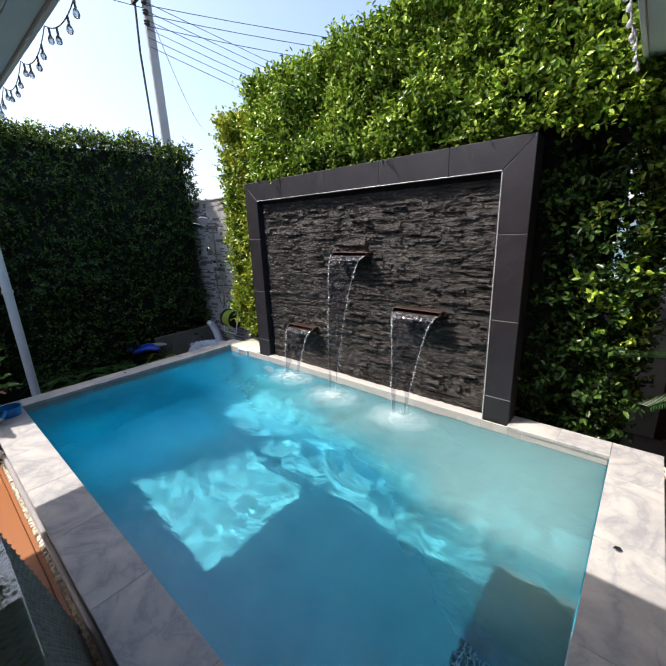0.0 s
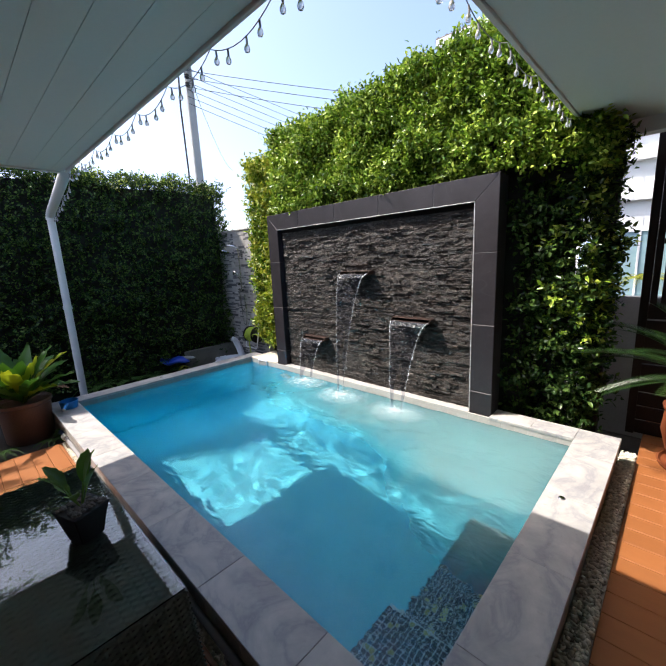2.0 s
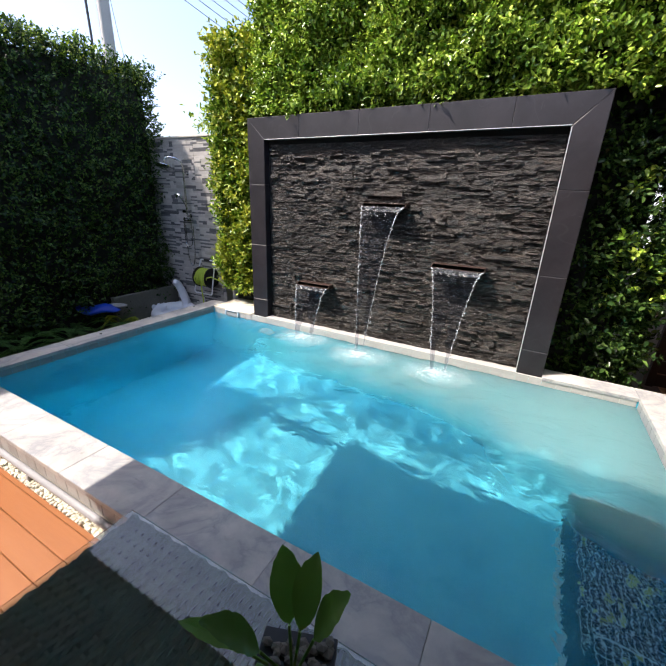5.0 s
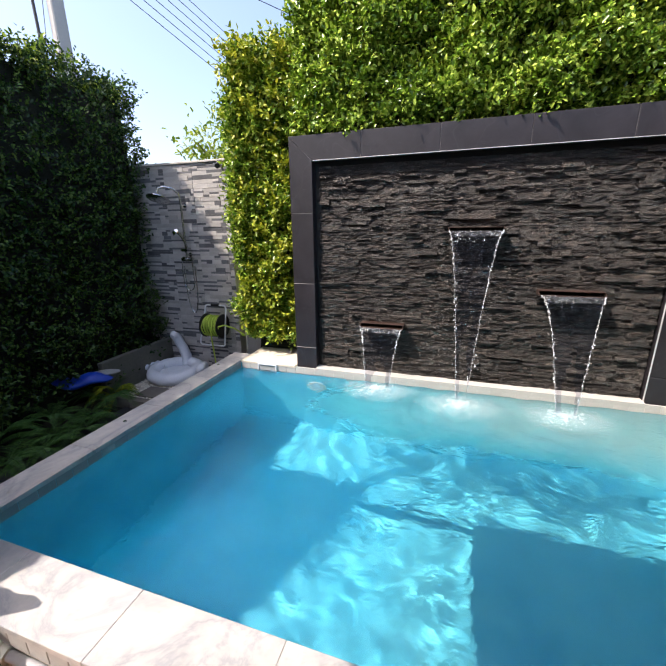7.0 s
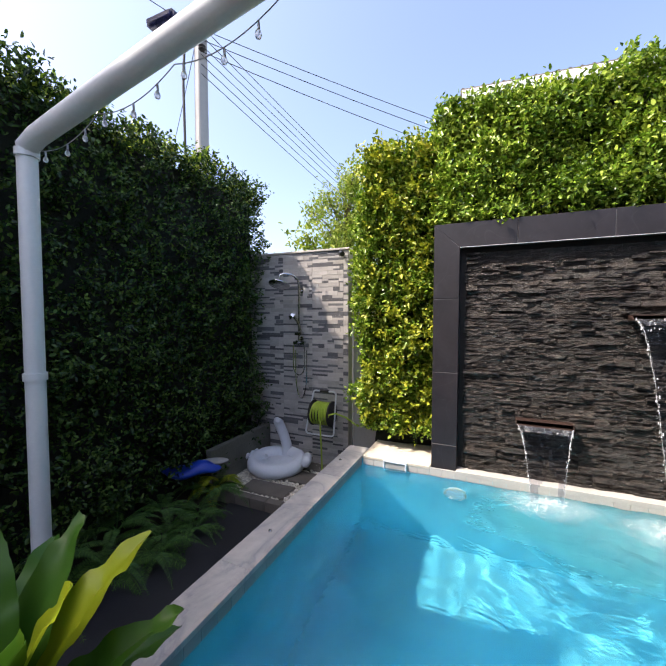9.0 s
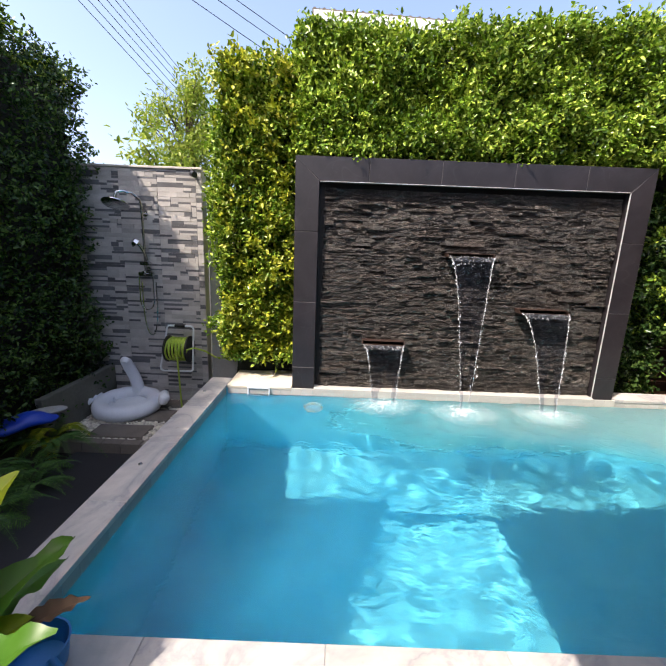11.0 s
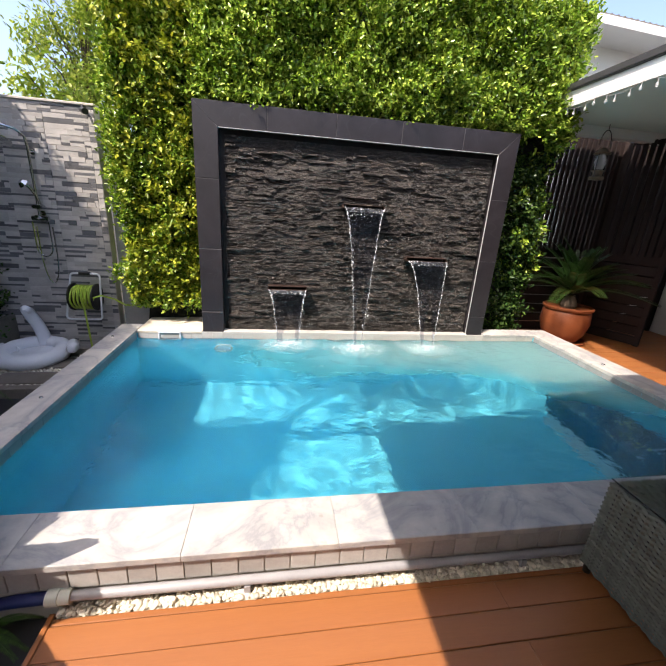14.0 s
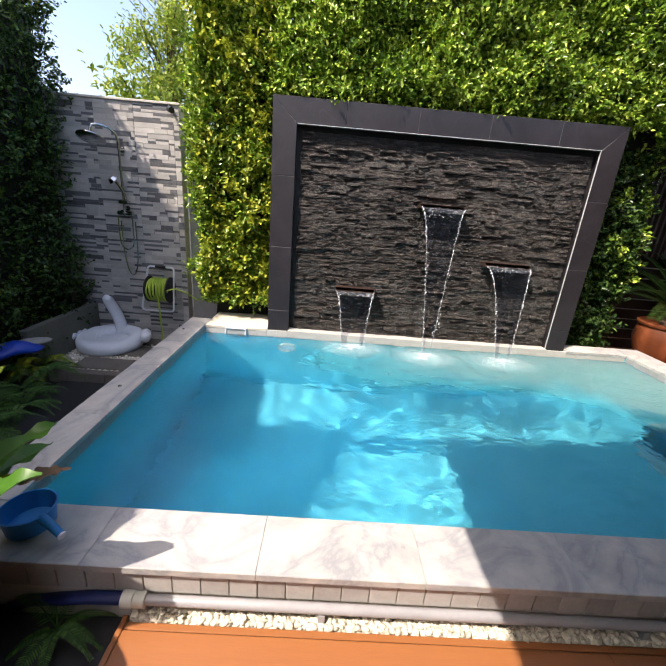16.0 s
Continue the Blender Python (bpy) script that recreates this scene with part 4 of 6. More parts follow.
# spouts and their water
for i, (fx, fy, a, b, s, conv) in enumerate(FALLS):
    sp = thing("water_spout", "rusted steel water spout in the stone wall", "spout", ((a + b) / 2, 2.79, s), group="water wall spouts")
    w = (b - a) / 2
    one_box("lip", (-w, w, -0.125, 0.034, -0.004, 0.0), BRONZE, sp, bevel=0.001)
    one_box("top_plate", (-w - 0.008, w + 0.008, -0.085, 0.034, 0.030, 0.034), BRONZE, sp, bevel=0.001)
    for sgn in (-1, 1):
        x0 = sgn * (w + 0.004)
        bm = bmesh.new()
        vs = [bm.verts.new((x0 + d, yy, zz)) for d in (-0.002, 0.002) for yy, zz in ((0.034, -0.004), (-0.125, -0.004), (-0.125, 0.004), (-0.085, 0.029), (0.034, 0.029))]
        bm.faces.new(vs[:5]), bm.faces.new(vs[9:4:-1])
        for k in range(5):
            bm.faces.new((vs[k], vs[5 + k], vs[5 + (k + 1) % 5], vs[(k + 1) % 5]))
        bmesh.ops.recalc_face_normals(bm, faces=bm.faces)
        part("cheek", bm, BRONZE, sp)
    # falling sheet, drawn together by its own tension
    fall = thing("waterfall", "thin clear sheet of water falling from a spout", "waterfall", (fx, fy, WATER_Z), group="waterfalls")
    drop, lip_y = s + 0.003 - WATER_Z, 2.664
    rows, cols = 40, 16
    rng = np.random.default_rng(40 + i)

    def at_fall(u, t):
        """u across (-1 to 1), t down (0 to 1 in time)."""
        half = w * 0.97 * (1 - (1 - conv) * t ** 1.15)
        mid = (a + b) / 2 + (fx - (a + b) / 2) * t
        return Vector((mid + u * half - fx, lip_y + (fy - lip_y) * t - fy, drop * (1 - t * t)))

    sv = []
    for r in range(rows + 1):
        for c in range(cols + 1):
            t, u = r / rows, 2 * c / cols - 1
            p = at_fall(u, t)
            p.y += 0.006 * t * noise.noise(Vector((u * 3, t * 6, i * 5.0)))
            sv.append(p)
    sf = [(r * (cols + 1) + c, r * (cols + 1) + c + 1, (r + 1) * (cols + 1) + c + 1, (r + 1) * (cols + 1) + c) for r in range(rows) for c in range(cols) if not (r > rows * 0.62 and abs(c - cols / 2 + noise.noise(Vector((r * 0.2, i, 2))) * 3) < (r / rows - 0.62) * 16)]
    sheet = link_mesh("sheet", sv, sf, FILM, fall, smooth=True)
    sheet.visible_shadow = False
    # the rippled bulge where the water leaves the lip
    bm = bmesh.new()
    grid = []
    for r in range(13):
        line = []
        for c in range(41):
            t, u = (r / 12) ** 1.2 * 0.30 / math.sqrt(drop / 0.5 + 0.3), 2 * c / 40 - 1
            p = at_fall(u, t) + Vector((0, -0.004, 0.002))
            k = noise.noise(Vector((u * 9, r * 0.42, i * 4.0))) + 0.6 * noise.noise(Vector((u * 21, r * 0.9, i * 4.0)))
            p += Vector((0, -0.6, 0.8)) * 0.006 * k
            line.append(bm.verts.new(p))
        grid.append(line)
    for ra, rb in zip(grid, grid[1:]):
        for c in range(40):
            bm.faces.new((ra[c], ra[c + 1], rb[c + 1], rb[c]))
    part("lip_ripple", bm, RIPPLE, fall, "glinting rippled water at the lip", smooth=True).visible_shadow = False
    for sgn in (-1, 1):
        rope = Bulk()
        for k in range(int(95 * math.sqrt(drop))):
            t = (k + rng.random()) / (95 * math.sqrt(drop))
            p = at_fall(sgn, t) + Vector((rng.normal(0, 0.0035 + 0.006 * t), rng.normal(0, 0.004), rng.normal(0, 0.004)))
            r0 = (0.0016 + 0.0055 * rng.random() ** 2.5) * (0.8 + 0.5 * t)
            tb = bmesh.new()
            bmesh.ops.create_icosphere(tb, subdivisions=1, radius=r0, matrix=Matrix.Translation(p) @ Matrix.Diagonal((0.8, 0.8, rng.uniform(1.0, 2.2), 1)))
            rope.add([v.co[:] for v in tb.verts], [[v.index for v in f.verts] for f in tb.faces])
            tb.free()
        bm = bmesh.new()
        tube(bm, [at_fall(sgn, k / 40) + Vector((noise.noise(Vector((k * 0.35, sgn * 3.0, i * 7.0))) * 0.008 * min(1, k / 8), 0, 0)) for k in range(41)], lambda q: 0.0006 + 0.0016 * abs(math.sin(q * 37 + i)), 6)
        part("stream", bm, DROPS, fall, smooth=True).visible_shadow = False
        for _ in range(12):
            p = at_fall(rng.uniform(-0.9, 0.9), rng.uniform(0.03, 0.30) ** 1.2) + Vector((0, -0.004, 0))
            tb = bmesh.new()
            bmesh.ops.create_icosphere(tb, subdivisions=1, radius=rng.uniform(0.002, 0.006), matrix=Matrix.Translation(p) @ Matrix.Diagonal((0.9, 0.7, rng.uniform(1.0, 2.6), 1)))
            rope.add([v.co[:] for v in tb.verts], [[v.index for v in f.verts] for f in tb.faces])
            tb.free()
        ro = rope.done("droplets", DROPS, fall, smooth=True)
        ro.visible_shadow = False
    bm = bmesh.new()
    bmesh.ops.create_grid(bm, x_segments=26, y_segments=20, size=1)
    for v in bm.verts:
        d = math.hypot(v.co.x, v.co.y)
        v.co.z = 0.010 + 0.03 * math.exp(-(d * 2.4) ** 2) + 0.012 * noise.noise(Vector((v.co.x * 4, v.co.y * 4, i * 3.0))) * math.exp(-d * 1.5)
        v.co.x, v.co.y = v.co.x * 0.62, v.co.y * 0.28
    part("churn", bm, CHURN, fall, "white churned water", smooth=True)
    foam = Bulk()
    for k in range(160):
        d, ang = abs(rng.normal(0, 0.075)), rng.uniform(0, 6.283)
        lift = max(0, rng.normal(0.02, 0.03)) * math.exp(-d * 10) if rng.random() < 0.4 else 0.002
        tb = bmesh.new()
        r0 = rng.uniform(0.0012, 0.0035)
        bmesh.ops.create_icosphere(tb, subdivisions=1, radius=r0, matrix=Matrix.Translation((d * 1.5 * math.cos(ang), d * math.sin(ang), lift)) @ Matrix.Diagonal((1.3, 1.3, 0.6, 1)))
        foam.add([v.co[:] for v in tb.verts], [[v.index for v in f.verts] for f in tb.faces])
        tb.free()
    foam.done("foam", FOAM, fall, smooth=True)

# unseen block, added to shade the garden's west side; dark to dim reflections
BLOCKER = [(-7.79, -2.01), (-8.96, -4.72), (-11.6, -5.1), (-11.6, -2.3)]
blocker_verts = [(x, y, z) for z in (-0.3, 9.13) for x, y in BLOCKER]
tagged(link_mesh("wall_neighbour", blocker_verts, [(3, 2, 1, 0), (4, 5, 6, 7)] + [(k, (k + 1) % 4, (k + 1) % 4 + 4, k + 4) for k in range(4)], surface("dark_blocker", (0.07, 0.075, 0.07), (0.13, 0.135, 0.125), 1.5, 30, 0.9, 0.2)), "unseen dark block added to shade the west side of the garden", "wall", kind="structure")

# ---- hedges ----
def hedge(name, label, seed, mat, shell, cores, sprigs, **kw):
    h = thing(name, label, "hedge")
    rng = np.random.default_rng(seed)
    # blackened core, painted as the shade between the leaves
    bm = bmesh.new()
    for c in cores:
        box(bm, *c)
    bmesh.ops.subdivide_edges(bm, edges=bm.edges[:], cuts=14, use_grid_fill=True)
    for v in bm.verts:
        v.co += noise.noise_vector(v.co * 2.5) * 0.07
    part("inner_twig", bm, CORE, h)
    leaves("foliage", mat, *hedge_leaves(rng, shell, sprigs, **kw), h)
    return h


def shell_of(x0, x1, y0, y1, z0, z1, sides):
    f = {"-y": ((x0, y0, z0), (x1 - x0, 0, 0), (0, 0, z1 - z0), (0, -1, 0)), "+x": ((x1, y0, z0), (0, y1 - y0, 0), (0, 0, z1 - z0), (1, 0, 0)),
         "-x": ((x0, y0, z0), (0, y1 - y0, 0), (0, 0, z1 - z0), (-1, 0, 0)), "+z": ((x0, y0, z1), (x1 - x0, 0, 0), (0, y1 - y0, 0), (0, 0, 1)), "+y": ((x0, y1, z0), (x1 - x0, 0, 0), (0, 0, z1 - z0), (0, 1, 0))}
    return [f[s] for s in sides.split()]


back = []
for x0_, x1_, top_ in ((-3.35, -1.7, 3.33), (-1.7, -0.5, 3.40), (-0.5, 0.38, 3.46)):
    back += shell_of(x0_, x1_, 2.86, 3.45, 2.32, top_, "-y +z") + shell_of(x0_, x1_, 2.86, 3.45, 2.3, top_, "-y")
back += shell_of(-3.35, 0.38, 2.86, 3.45, 2.2, 3.36, "+x -x")
hedge("hedge", "tall clipped evergreen hedge rising behind the water wall", 21, HEDGE, back, [(-3.22, 0.27, 3.06, 3.36, 2.2, 3.2), (-3.3, -0.1, 3.06, 3.3, -0.3, 2.3)], 9600, per=8, reach=0.13, leaf_len=(0.030, 0.054))
low = shell_of(-0.23, 0.40, 3.06, 3.5, 0.05, 2.5, "-y +x")
lh = hedge("hedge", "lower hedge beside the water wall, its leaf colour darkened as shade", 28, HEDGE_SHADED, low, [(-0.22, 0.22, 3.2, 3.42, -0.3, 2.4)], 1500, reach=0.15, leaf_len=(0.034, 0.062))
# brighter sprigs painted as the few leaves the sun reaches
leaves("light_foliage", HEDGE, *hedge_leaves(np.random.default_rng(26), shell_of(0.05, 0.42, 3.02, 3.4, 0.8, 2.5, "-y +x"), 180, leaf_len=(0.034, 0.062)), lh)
tagged(one_box("fence_post", (0.37, 0.46, 3.42, 3.54, -0.3, 2.595), DARK_WOOD), "dark stained wooden post between hedge and low wall", "post")
left = shell_of(-4.12, -3.33, 3.02, 3.45, 0.36, 3.16, "-y -x +z")
hl = hedge("hedge", "sunlit yellow-green clipped hedge beside the water wall", 22, HEDGE, left, [(-4.02, -3.36, 3.18, 3.38, 0.2, 3.0)], 4300, per=8, reach=0.11, leaf_len=(0.030, 0.052))
leaves("young_foliage", HEDGE_YELLOW, *hedge_leaves(np.random.default_rng(23), shell_of(-4.10, -3.36, 3.00, 3.3, 0.42, 1.2, "-y"), 420, leaf_len=(0.034, 0.06)), hl)
leaves("light_foliage", HEDGE_YELLOW, *hedge_leaves(np.random.default_rng(24), shell_of(-4.12, -3.36, 2.95, 3.4, 1.1, 3.16, "-y"), 380, leaf_len=(0.034, 0.06)), hl)
dark = shell_of(-6.2, -5.58, -3.0, 3.42, -0.1, 3.10, "+x +z") + shell_of(-6.0, -5.58, 3.0, 3.42, 1.8, 3.10, "+y")
hd_ = hedge("hedge", "tall clipped hedge along the garden side, its leaf colour darkened as shade", 25, HEDGE_SHADED, dark, [(-6.1, -5.74, -3.0, 3.32, -0.3, 2.97)], 10500, leaf_len=(0.026, 0.048))
# brighter leaf colour on the top only, standing in for sunlight there
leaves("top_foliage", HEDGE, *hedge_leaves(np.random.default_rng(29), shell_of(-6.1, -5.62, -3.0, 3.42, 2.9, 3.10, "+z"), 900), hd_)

# ---- shower corner ----
sw = tagged(one_box("wall_west", (-6.3, -4.40, 3.352, 3.47, -0.3, 2.27), GROUT, bevel=0), "shower wall clad in grey and charcoal strip tiles", "wall", kind="structure")
one_box("cap", (-6.3, -4.39, 3.33, 3.48, 2.272, 2.295), GROUT, sw, bevel=0.004)
rng = np.random.default_rng(8)
made, z = 0, -0.28
row = 0
bulk_l, bulk_d = Bulk(), Bulk()
while z < 2.265:
    h = min(0.0475, 2.268 - z)
    x = -6.28
    while x < -4.41:
        edge = -6.063 + 0.4 * math.ceil((x + 6.063 + 0.02) / 0.4)
        ln = min(float(rng.choice([0.08, 0.13, 0.2, 0.27])), edge - x, -4.403 - x)
        if edge - x - ln < 0.03:
            ln = min(edge - x, -4.403 - x)
        if ln < 0.004:
            x = edge + 0.0005
            continue
        darkish = rng.random() < 0.50
        if darkish and rng.random() < 0.78:
            thin = h * rng.uniform(0.35, 0.6)
            low = rng.random() < 0.5
            for dk, za, zb in ((True, z, z + thin), (False, z + thin, z + h)) if low else ((False, z, z + h - thin), (True, z + h - thin, z + h)):
                v, f = chamfered(ln - 0.001, 0.007, zb - za - 0.0008, 0.001)
                (bulk_d if dk else bulk_l).add(np.array(v) + (x + ln / 2, 3.3485, (za + zb) / 2), f)
            x += ln
            continue
        proud = rng.uniform(0.004, 0.010)
        gap = 0.005 if row % 9 == 0 or abs(edge - x - ln) < 1e-4 else 0.0008
        at = (x + ln / 2, 3.352 - proud / 2, z + h / 2)
        if made < 290 and x > -5.55 and z > 0.75:
            piece("tile", round(ln - gap, 3), round(proud, 3), round(h - gap, 4), SHOWER_DARK if darkish else SHOWER_LIGHT, sw, at, 0.001)
            made += 1
        else:
            v, f = chamfered(ln - gap, proud, h - gap, 0.001)
            (bulk_d if darkish else bulk_l).add(np.array(v) + at, f)
        x += ln
    z += h
    row += 1
for b, m in ((bulk_l, surface("grey_strips", (0.29, 0.275, 0.26), (0.52, 0.49, 0.46), 7, 60, 0.6, 0.35, vary=0.16, stretch=(1, 1, 2), island=True)), (bulk_d, surface("charcoal_strips", (0.065, 0.066, 0.072), (0.15, 0.15, 0.158), 9, 60, 0.6, 0.35, vary=0.3, stretch=(1, 1, 2), island=True))):
    b.done("tiles", m, sw)

sh = thing("shower", "chrome outdoor shower column with rain head and hand shower", "shower", (-5.0, 3.34, 0.9))
bm = bmesh.new()
tube(bm, [(0, -0.07, 0.28), (0, -0.07, 0.98), (-0.008, -0.085, 1.05), (-0.05, -0.13, 1.10), (-0.12, -0.19, 1.115), (-0.165, -0.22, 1.10), (-0.175, -0.225, 1.06), (-0.175, -0.225, 1.005)], 0.012, 10)
part("riser", bm, CHROME, sh, smooth=True)
bm = bmesh.new()
lathe(bm, [(0.016, 0.03), (0.022, 0.018), (0.10, 0.012), (0.125, 0.004), (0.125, -0.004), (0.118, -0.008), (0.01, -0.008)], 32)
bmesh.ops.transform(bm, matrix=pose(-0.175, -0.225, 0.985, -22, 0, 0), verts=bm.verts)
part("rain_head", bm, CHROME, sh, smooth=True)
bm = bmesh.new()
tube(bm, [(0.03, -0.085, 0.44), (0.015, -0.10, 0.52), (-0.01, -0.125, 0.585), (-0.035, -0.15, 0.625)], lambda k: 0.013 + 0.003 * k, 12)
hs_ = part("hand_shower", bm, CHROME, sh, smooth=True)
bm = bmesh.new()
bmesh.ops.create_cone(bm, cap_ends=True, segments=24, radius1=0.052, radius2=0.03, depth=0.035, matrix=pose(-0.05, -0.165, 0.63, 35, -40, 0))
part("spray_face", bm, CHROME, hs_, smooth=True)
bm = bmesh.new()
box(bm, -0.03, 0.06, -0.13, -0.05, 0.395, 0.43, 0.006, 2)
part("soap_shelf", bm, CHROME, sh)
bm = bmesh.new()
rod(bm, (-0.075, -0.06, 0.30), (0.075, -0.06, 0.30), 0.024, 16)
rod(bm, (0, -0.06, 0.30), (0, -0.13, 0.32), 0.016, 12)
part("mixer", bm, CHROME, sh, smooth=True)
for cx, cz, rx, rz, wd in ((0.0, 0.03, 0.075, 0.11, 1.0), (0.03, -0.02, 0.075, 0.34, 1.0)):
    bm = bmesh.new()
    tube(bm, [(cx - rx * math.cos(k / 24 * math.pi), -0.075, cz - rz * math.sin(k / 24 * math.pi) + (0.24 if k in (0, 24) else 0)) for k in range(25)], 0.0065, 8)
    part("hose", bm, CHROME, sh, smooth=True)
for z in (0.35, 0.92):
    bm = bmesh.new()
    rod(bm, (0, -0.07, z), (0, 0.0, z), 0.010, 10)
    rod(bm, (0, -0.006, z), (0, 0.0, z), 0.025, 14)
    part("bracket", bm, CHROME, sh, smooth=True)

hr = thing("hose_reel", "lime green garden hose on a white wall reel", "hose reel", (-4.66, 3.24, 0.18))
bm = bmesh.new()
frame_pts = []
for cx, cz, a0 in ((0.11, 0.44, 0), (-0.11, 0.44, 90), (-0.15, 0.03, 180), (0.13, 0.03, 270)):
    frame_pts += [(cx + 0.035 * math.cos(radians(a0 + k * 22.5)), -0.09 if cz < 0.2 else 0.02, cz + 0.035 * math.sin(radians(a0 + k * 22.5))) for k in range(5)]
tube(bm, frame_pts, 0.010, 8, closed=True)
part("frame", bm, STEEL_WHITE, hr, smooth=True)
bm = bmesh.new()
rod(bm, (-0.055, 0.02, 0.475), (0.055, 0.02, 0.475), 0.018, 12)
part("grip", bm, BLACK_PLASTIC, hr, smooth=True)
for sgn in (-1, 1):
    bm = bmesh.new()
    rod(bm, (sgn * 0.115 - 0.006, -0.03, 0.23), (sgn * 0.115 + 0.006, -0.03, 0.23), 0.145, 26)
    part("drum_side", bm, BLACK_PLASTIC, hr, smooth=True)
bm = bmesh.new()
tube(bm, [(-0.10 + 0.2 * abs(((k / 20 / 5.5) % 2) - 1), -0.03 + (0.112 + 0.012 * (k // 110)) * math.cos(k * 2 * math.pi / 20), 0.23 + (0.112 + 0.012 * (k // 110)) * math.sin(k * 2 * math.pi / 20)) for k in range(221)], 0.0095, 6)
part("hose", bm, HOSE, hr, smooth=True)
bm = bmesh.new()
tube(bm, [(0.08, -0.12, 0.15), (0.13, -0.14, 0.25), (0.2, -0.12, 0.27), (0.30, -0.06, 0.22), (0.40, -0.02, 0.14)], 0.0095, 8)
tube(bm, [(0.02, -0.14, 0.24), (0.03, -0.155, 0.1), (0.03, -0.13, -0.15), (0.035, -0.12, -0.42), (0.06, -0.1, -0.44)], 0.0095, 8)
part("hose_end", bm, HOSE, hr, smooth=True)
cam_ = thing("security_camera", "small dark wall camera under the wall cap", "camera", (-4.47, 3.28, 2.22))
bm = bmesh.new()
rod(bm, (0, 0.0, 0.0), (0.05, -0.07, -0.02), 0.028, 14)
part("body", bm, BLACK_PLASTIC, cam_, smooth=True)
bm = bmesh.new()
rod(bm, (0.0, 0.0, 0.0), (-0.02, 0.05, 0.05), 0.012, 10)
part("bracket", bm, BLACK_PLASTIC, cam_, smooth=True)

# ---- garden strip ----
tagged(one_box("planter_wall", (-5.53, -5.46, 2.28, 3.34, -0.31, 0.16), surface("weathered_concrete", (0.075, 0.075, 0.06), (0.17, 0.165, 0.14), 3, 40, 0.9, 0.4), bevel=0.006), "low weathered concrete planter wall", "wall", kind="structure")
tagged(one_box("pavement", (-5.2, -4.206, -0.9, 2.25, -0.318, -0.296), BLACK_STONE), "black stone paving beside the pool", "pavement", kind="structure")
tagged(one_box("gravel_bed", (-5.655, -4.206, 2.34, 3.35, -0.318, -0.268), GREY_PEBBLE, bevel=0), "bed under the pebbles", "ground", kind="structure")
kerb = thing("kerb", "row of worn brown stone kerb tiles", "kerb", kind="structure")
for k in range(7):
    piece("kerb_tile", 0.165, 0.085, 0.11, SLAB, kerb, (-5.40 + 0.17 * k, 2.295, -0.262), 0.003)
for cx, cy, lx, ly, tn in ((-4.96, 2.53, 0.52, 0.26, 1), (-4.90, 2.90, 0.54, 0.28, -2), (-4.72, 3.2, 0.5, 0.2, 0)):
    bm = bmesh.new()
    box(bm, -lx / 2, lx / 2, -ly / 2, ly / 2, -0.03, 0.018, 0.008, 2)
    ob = tagged(part("stepping_stone", bm, SLAB), "brown stone stepping slab in white pebbles", "stepping stone", group="stepping stones")
    ob.matrix_world = pose(cx, cy, -0.243, 0, 0, tn)


def pebbles(name, label, rng, n, spot, size, mat):
    b = Bulk()
    tb = bmesh.new()
    bmesh.ops.create_icosphere(tb, subdivisions=1, radius=1)
    tv, tf = np.array([v.co[:] for v in tb.verts]), [[v.index for v in f.verts] for f in tb.faces]
    tb.free()
    for _ in range(n):
        x, y, z = spot(rng)
        r = rng.uniform(*size)
        m = np.array(Euler((rng.normal(0, 0.5), rng.normal(0, 0.5), rng.uniform(0, 6.28))).to_matrix())
        b.add((tv * (r * rng.uniform(1.0, 1.7), r, r * rng.uniform(0.5, 0.8)) * rng.uniform(0.9, 1.1, (len(tv), 1))) @ m.T + (x, y, z), tf)
    return tagged(b.done(name, mat, smooth=True), label, "pebbles")


rng = np.random.default_rng(31)
tagged(one_box("pebble_bed", (-3.41, 0.66, 0.039, 0.097, -0.1, -0.02), GREY_PEBBLE, bevel=0), "bed under the white pebbles", "ground", kind="structure")
tagged(one_box("pebble_bed", (0.673, 0.783, 0.10, 3.15, -0.1, -0.02), GREY_PEBBLE, bevel=0), "bed under the white pebbles", "ground", kind="structure")
pebbles("pebble_strip", "white pebbles between deck and pool", rng, 3600, lambda r: (r.uniform(-3.40, 0.66), r.uniform(0.045, 0.088), r.uniform(-0.02, 0.004)), (0.008, 0.0135), PEBBLE)
pebbles("pebble_strip", "white pebbles between deck and pool", rng, 3200, lambda r: (r.uniform(0.685, 0.775), r.uniform(0.10, 3.13), r.uniform(-0.02, 0.006)), (0.009, 0.015), PEBBLE)


def gravel_spot(r):
    while True:
        x, y = r.uniform(-5.63, -4.23), r.uniform(2.36, 3.32)
        if not (-5.22 < x < -4.70 and (2.40 < y < 2.66)) and not (-5.17 < x < -4.63 and 2.76 < y < 3.04):
            return x, y, r.uniform(-0.262, -0.238)


pebbles("gravel", "pale pebbles round the stepping stones", rng, 3600, gravel_spot, (0.010, 0.020), PEBBLE)

# pipe along the pool
pp = thing("pool_pipe", "grey plastic pipe with pale fittings along the pool", "pipe", (-3.43, 0.074, 0.06))
bm = bmesh.new()
rod(bm, (0.06, 0, 0), (4.02, 0, -0.005), 0.0185, 16)
part("pipe", bm, PVC, pp, smooth=True)
for x0, x1, r in ((-0.005, 0.035, 0.030), (0.036, 0.075, 0.027)):
    bm = bmesh.new()
    rod(bm, (x0, 0, 0), (x1, 0, 0), r, 18)
    part("fitting", bm, PVC_PALE, pp, smooth=True)
bm = bmesh.new()
tube(bm, [(-0.005, 0, 0), (-0.12, 0.005, -0.01), (-0.35, 0.02, -0.06), (-0.6, 0.03, -0.2)], 0.022, 12)
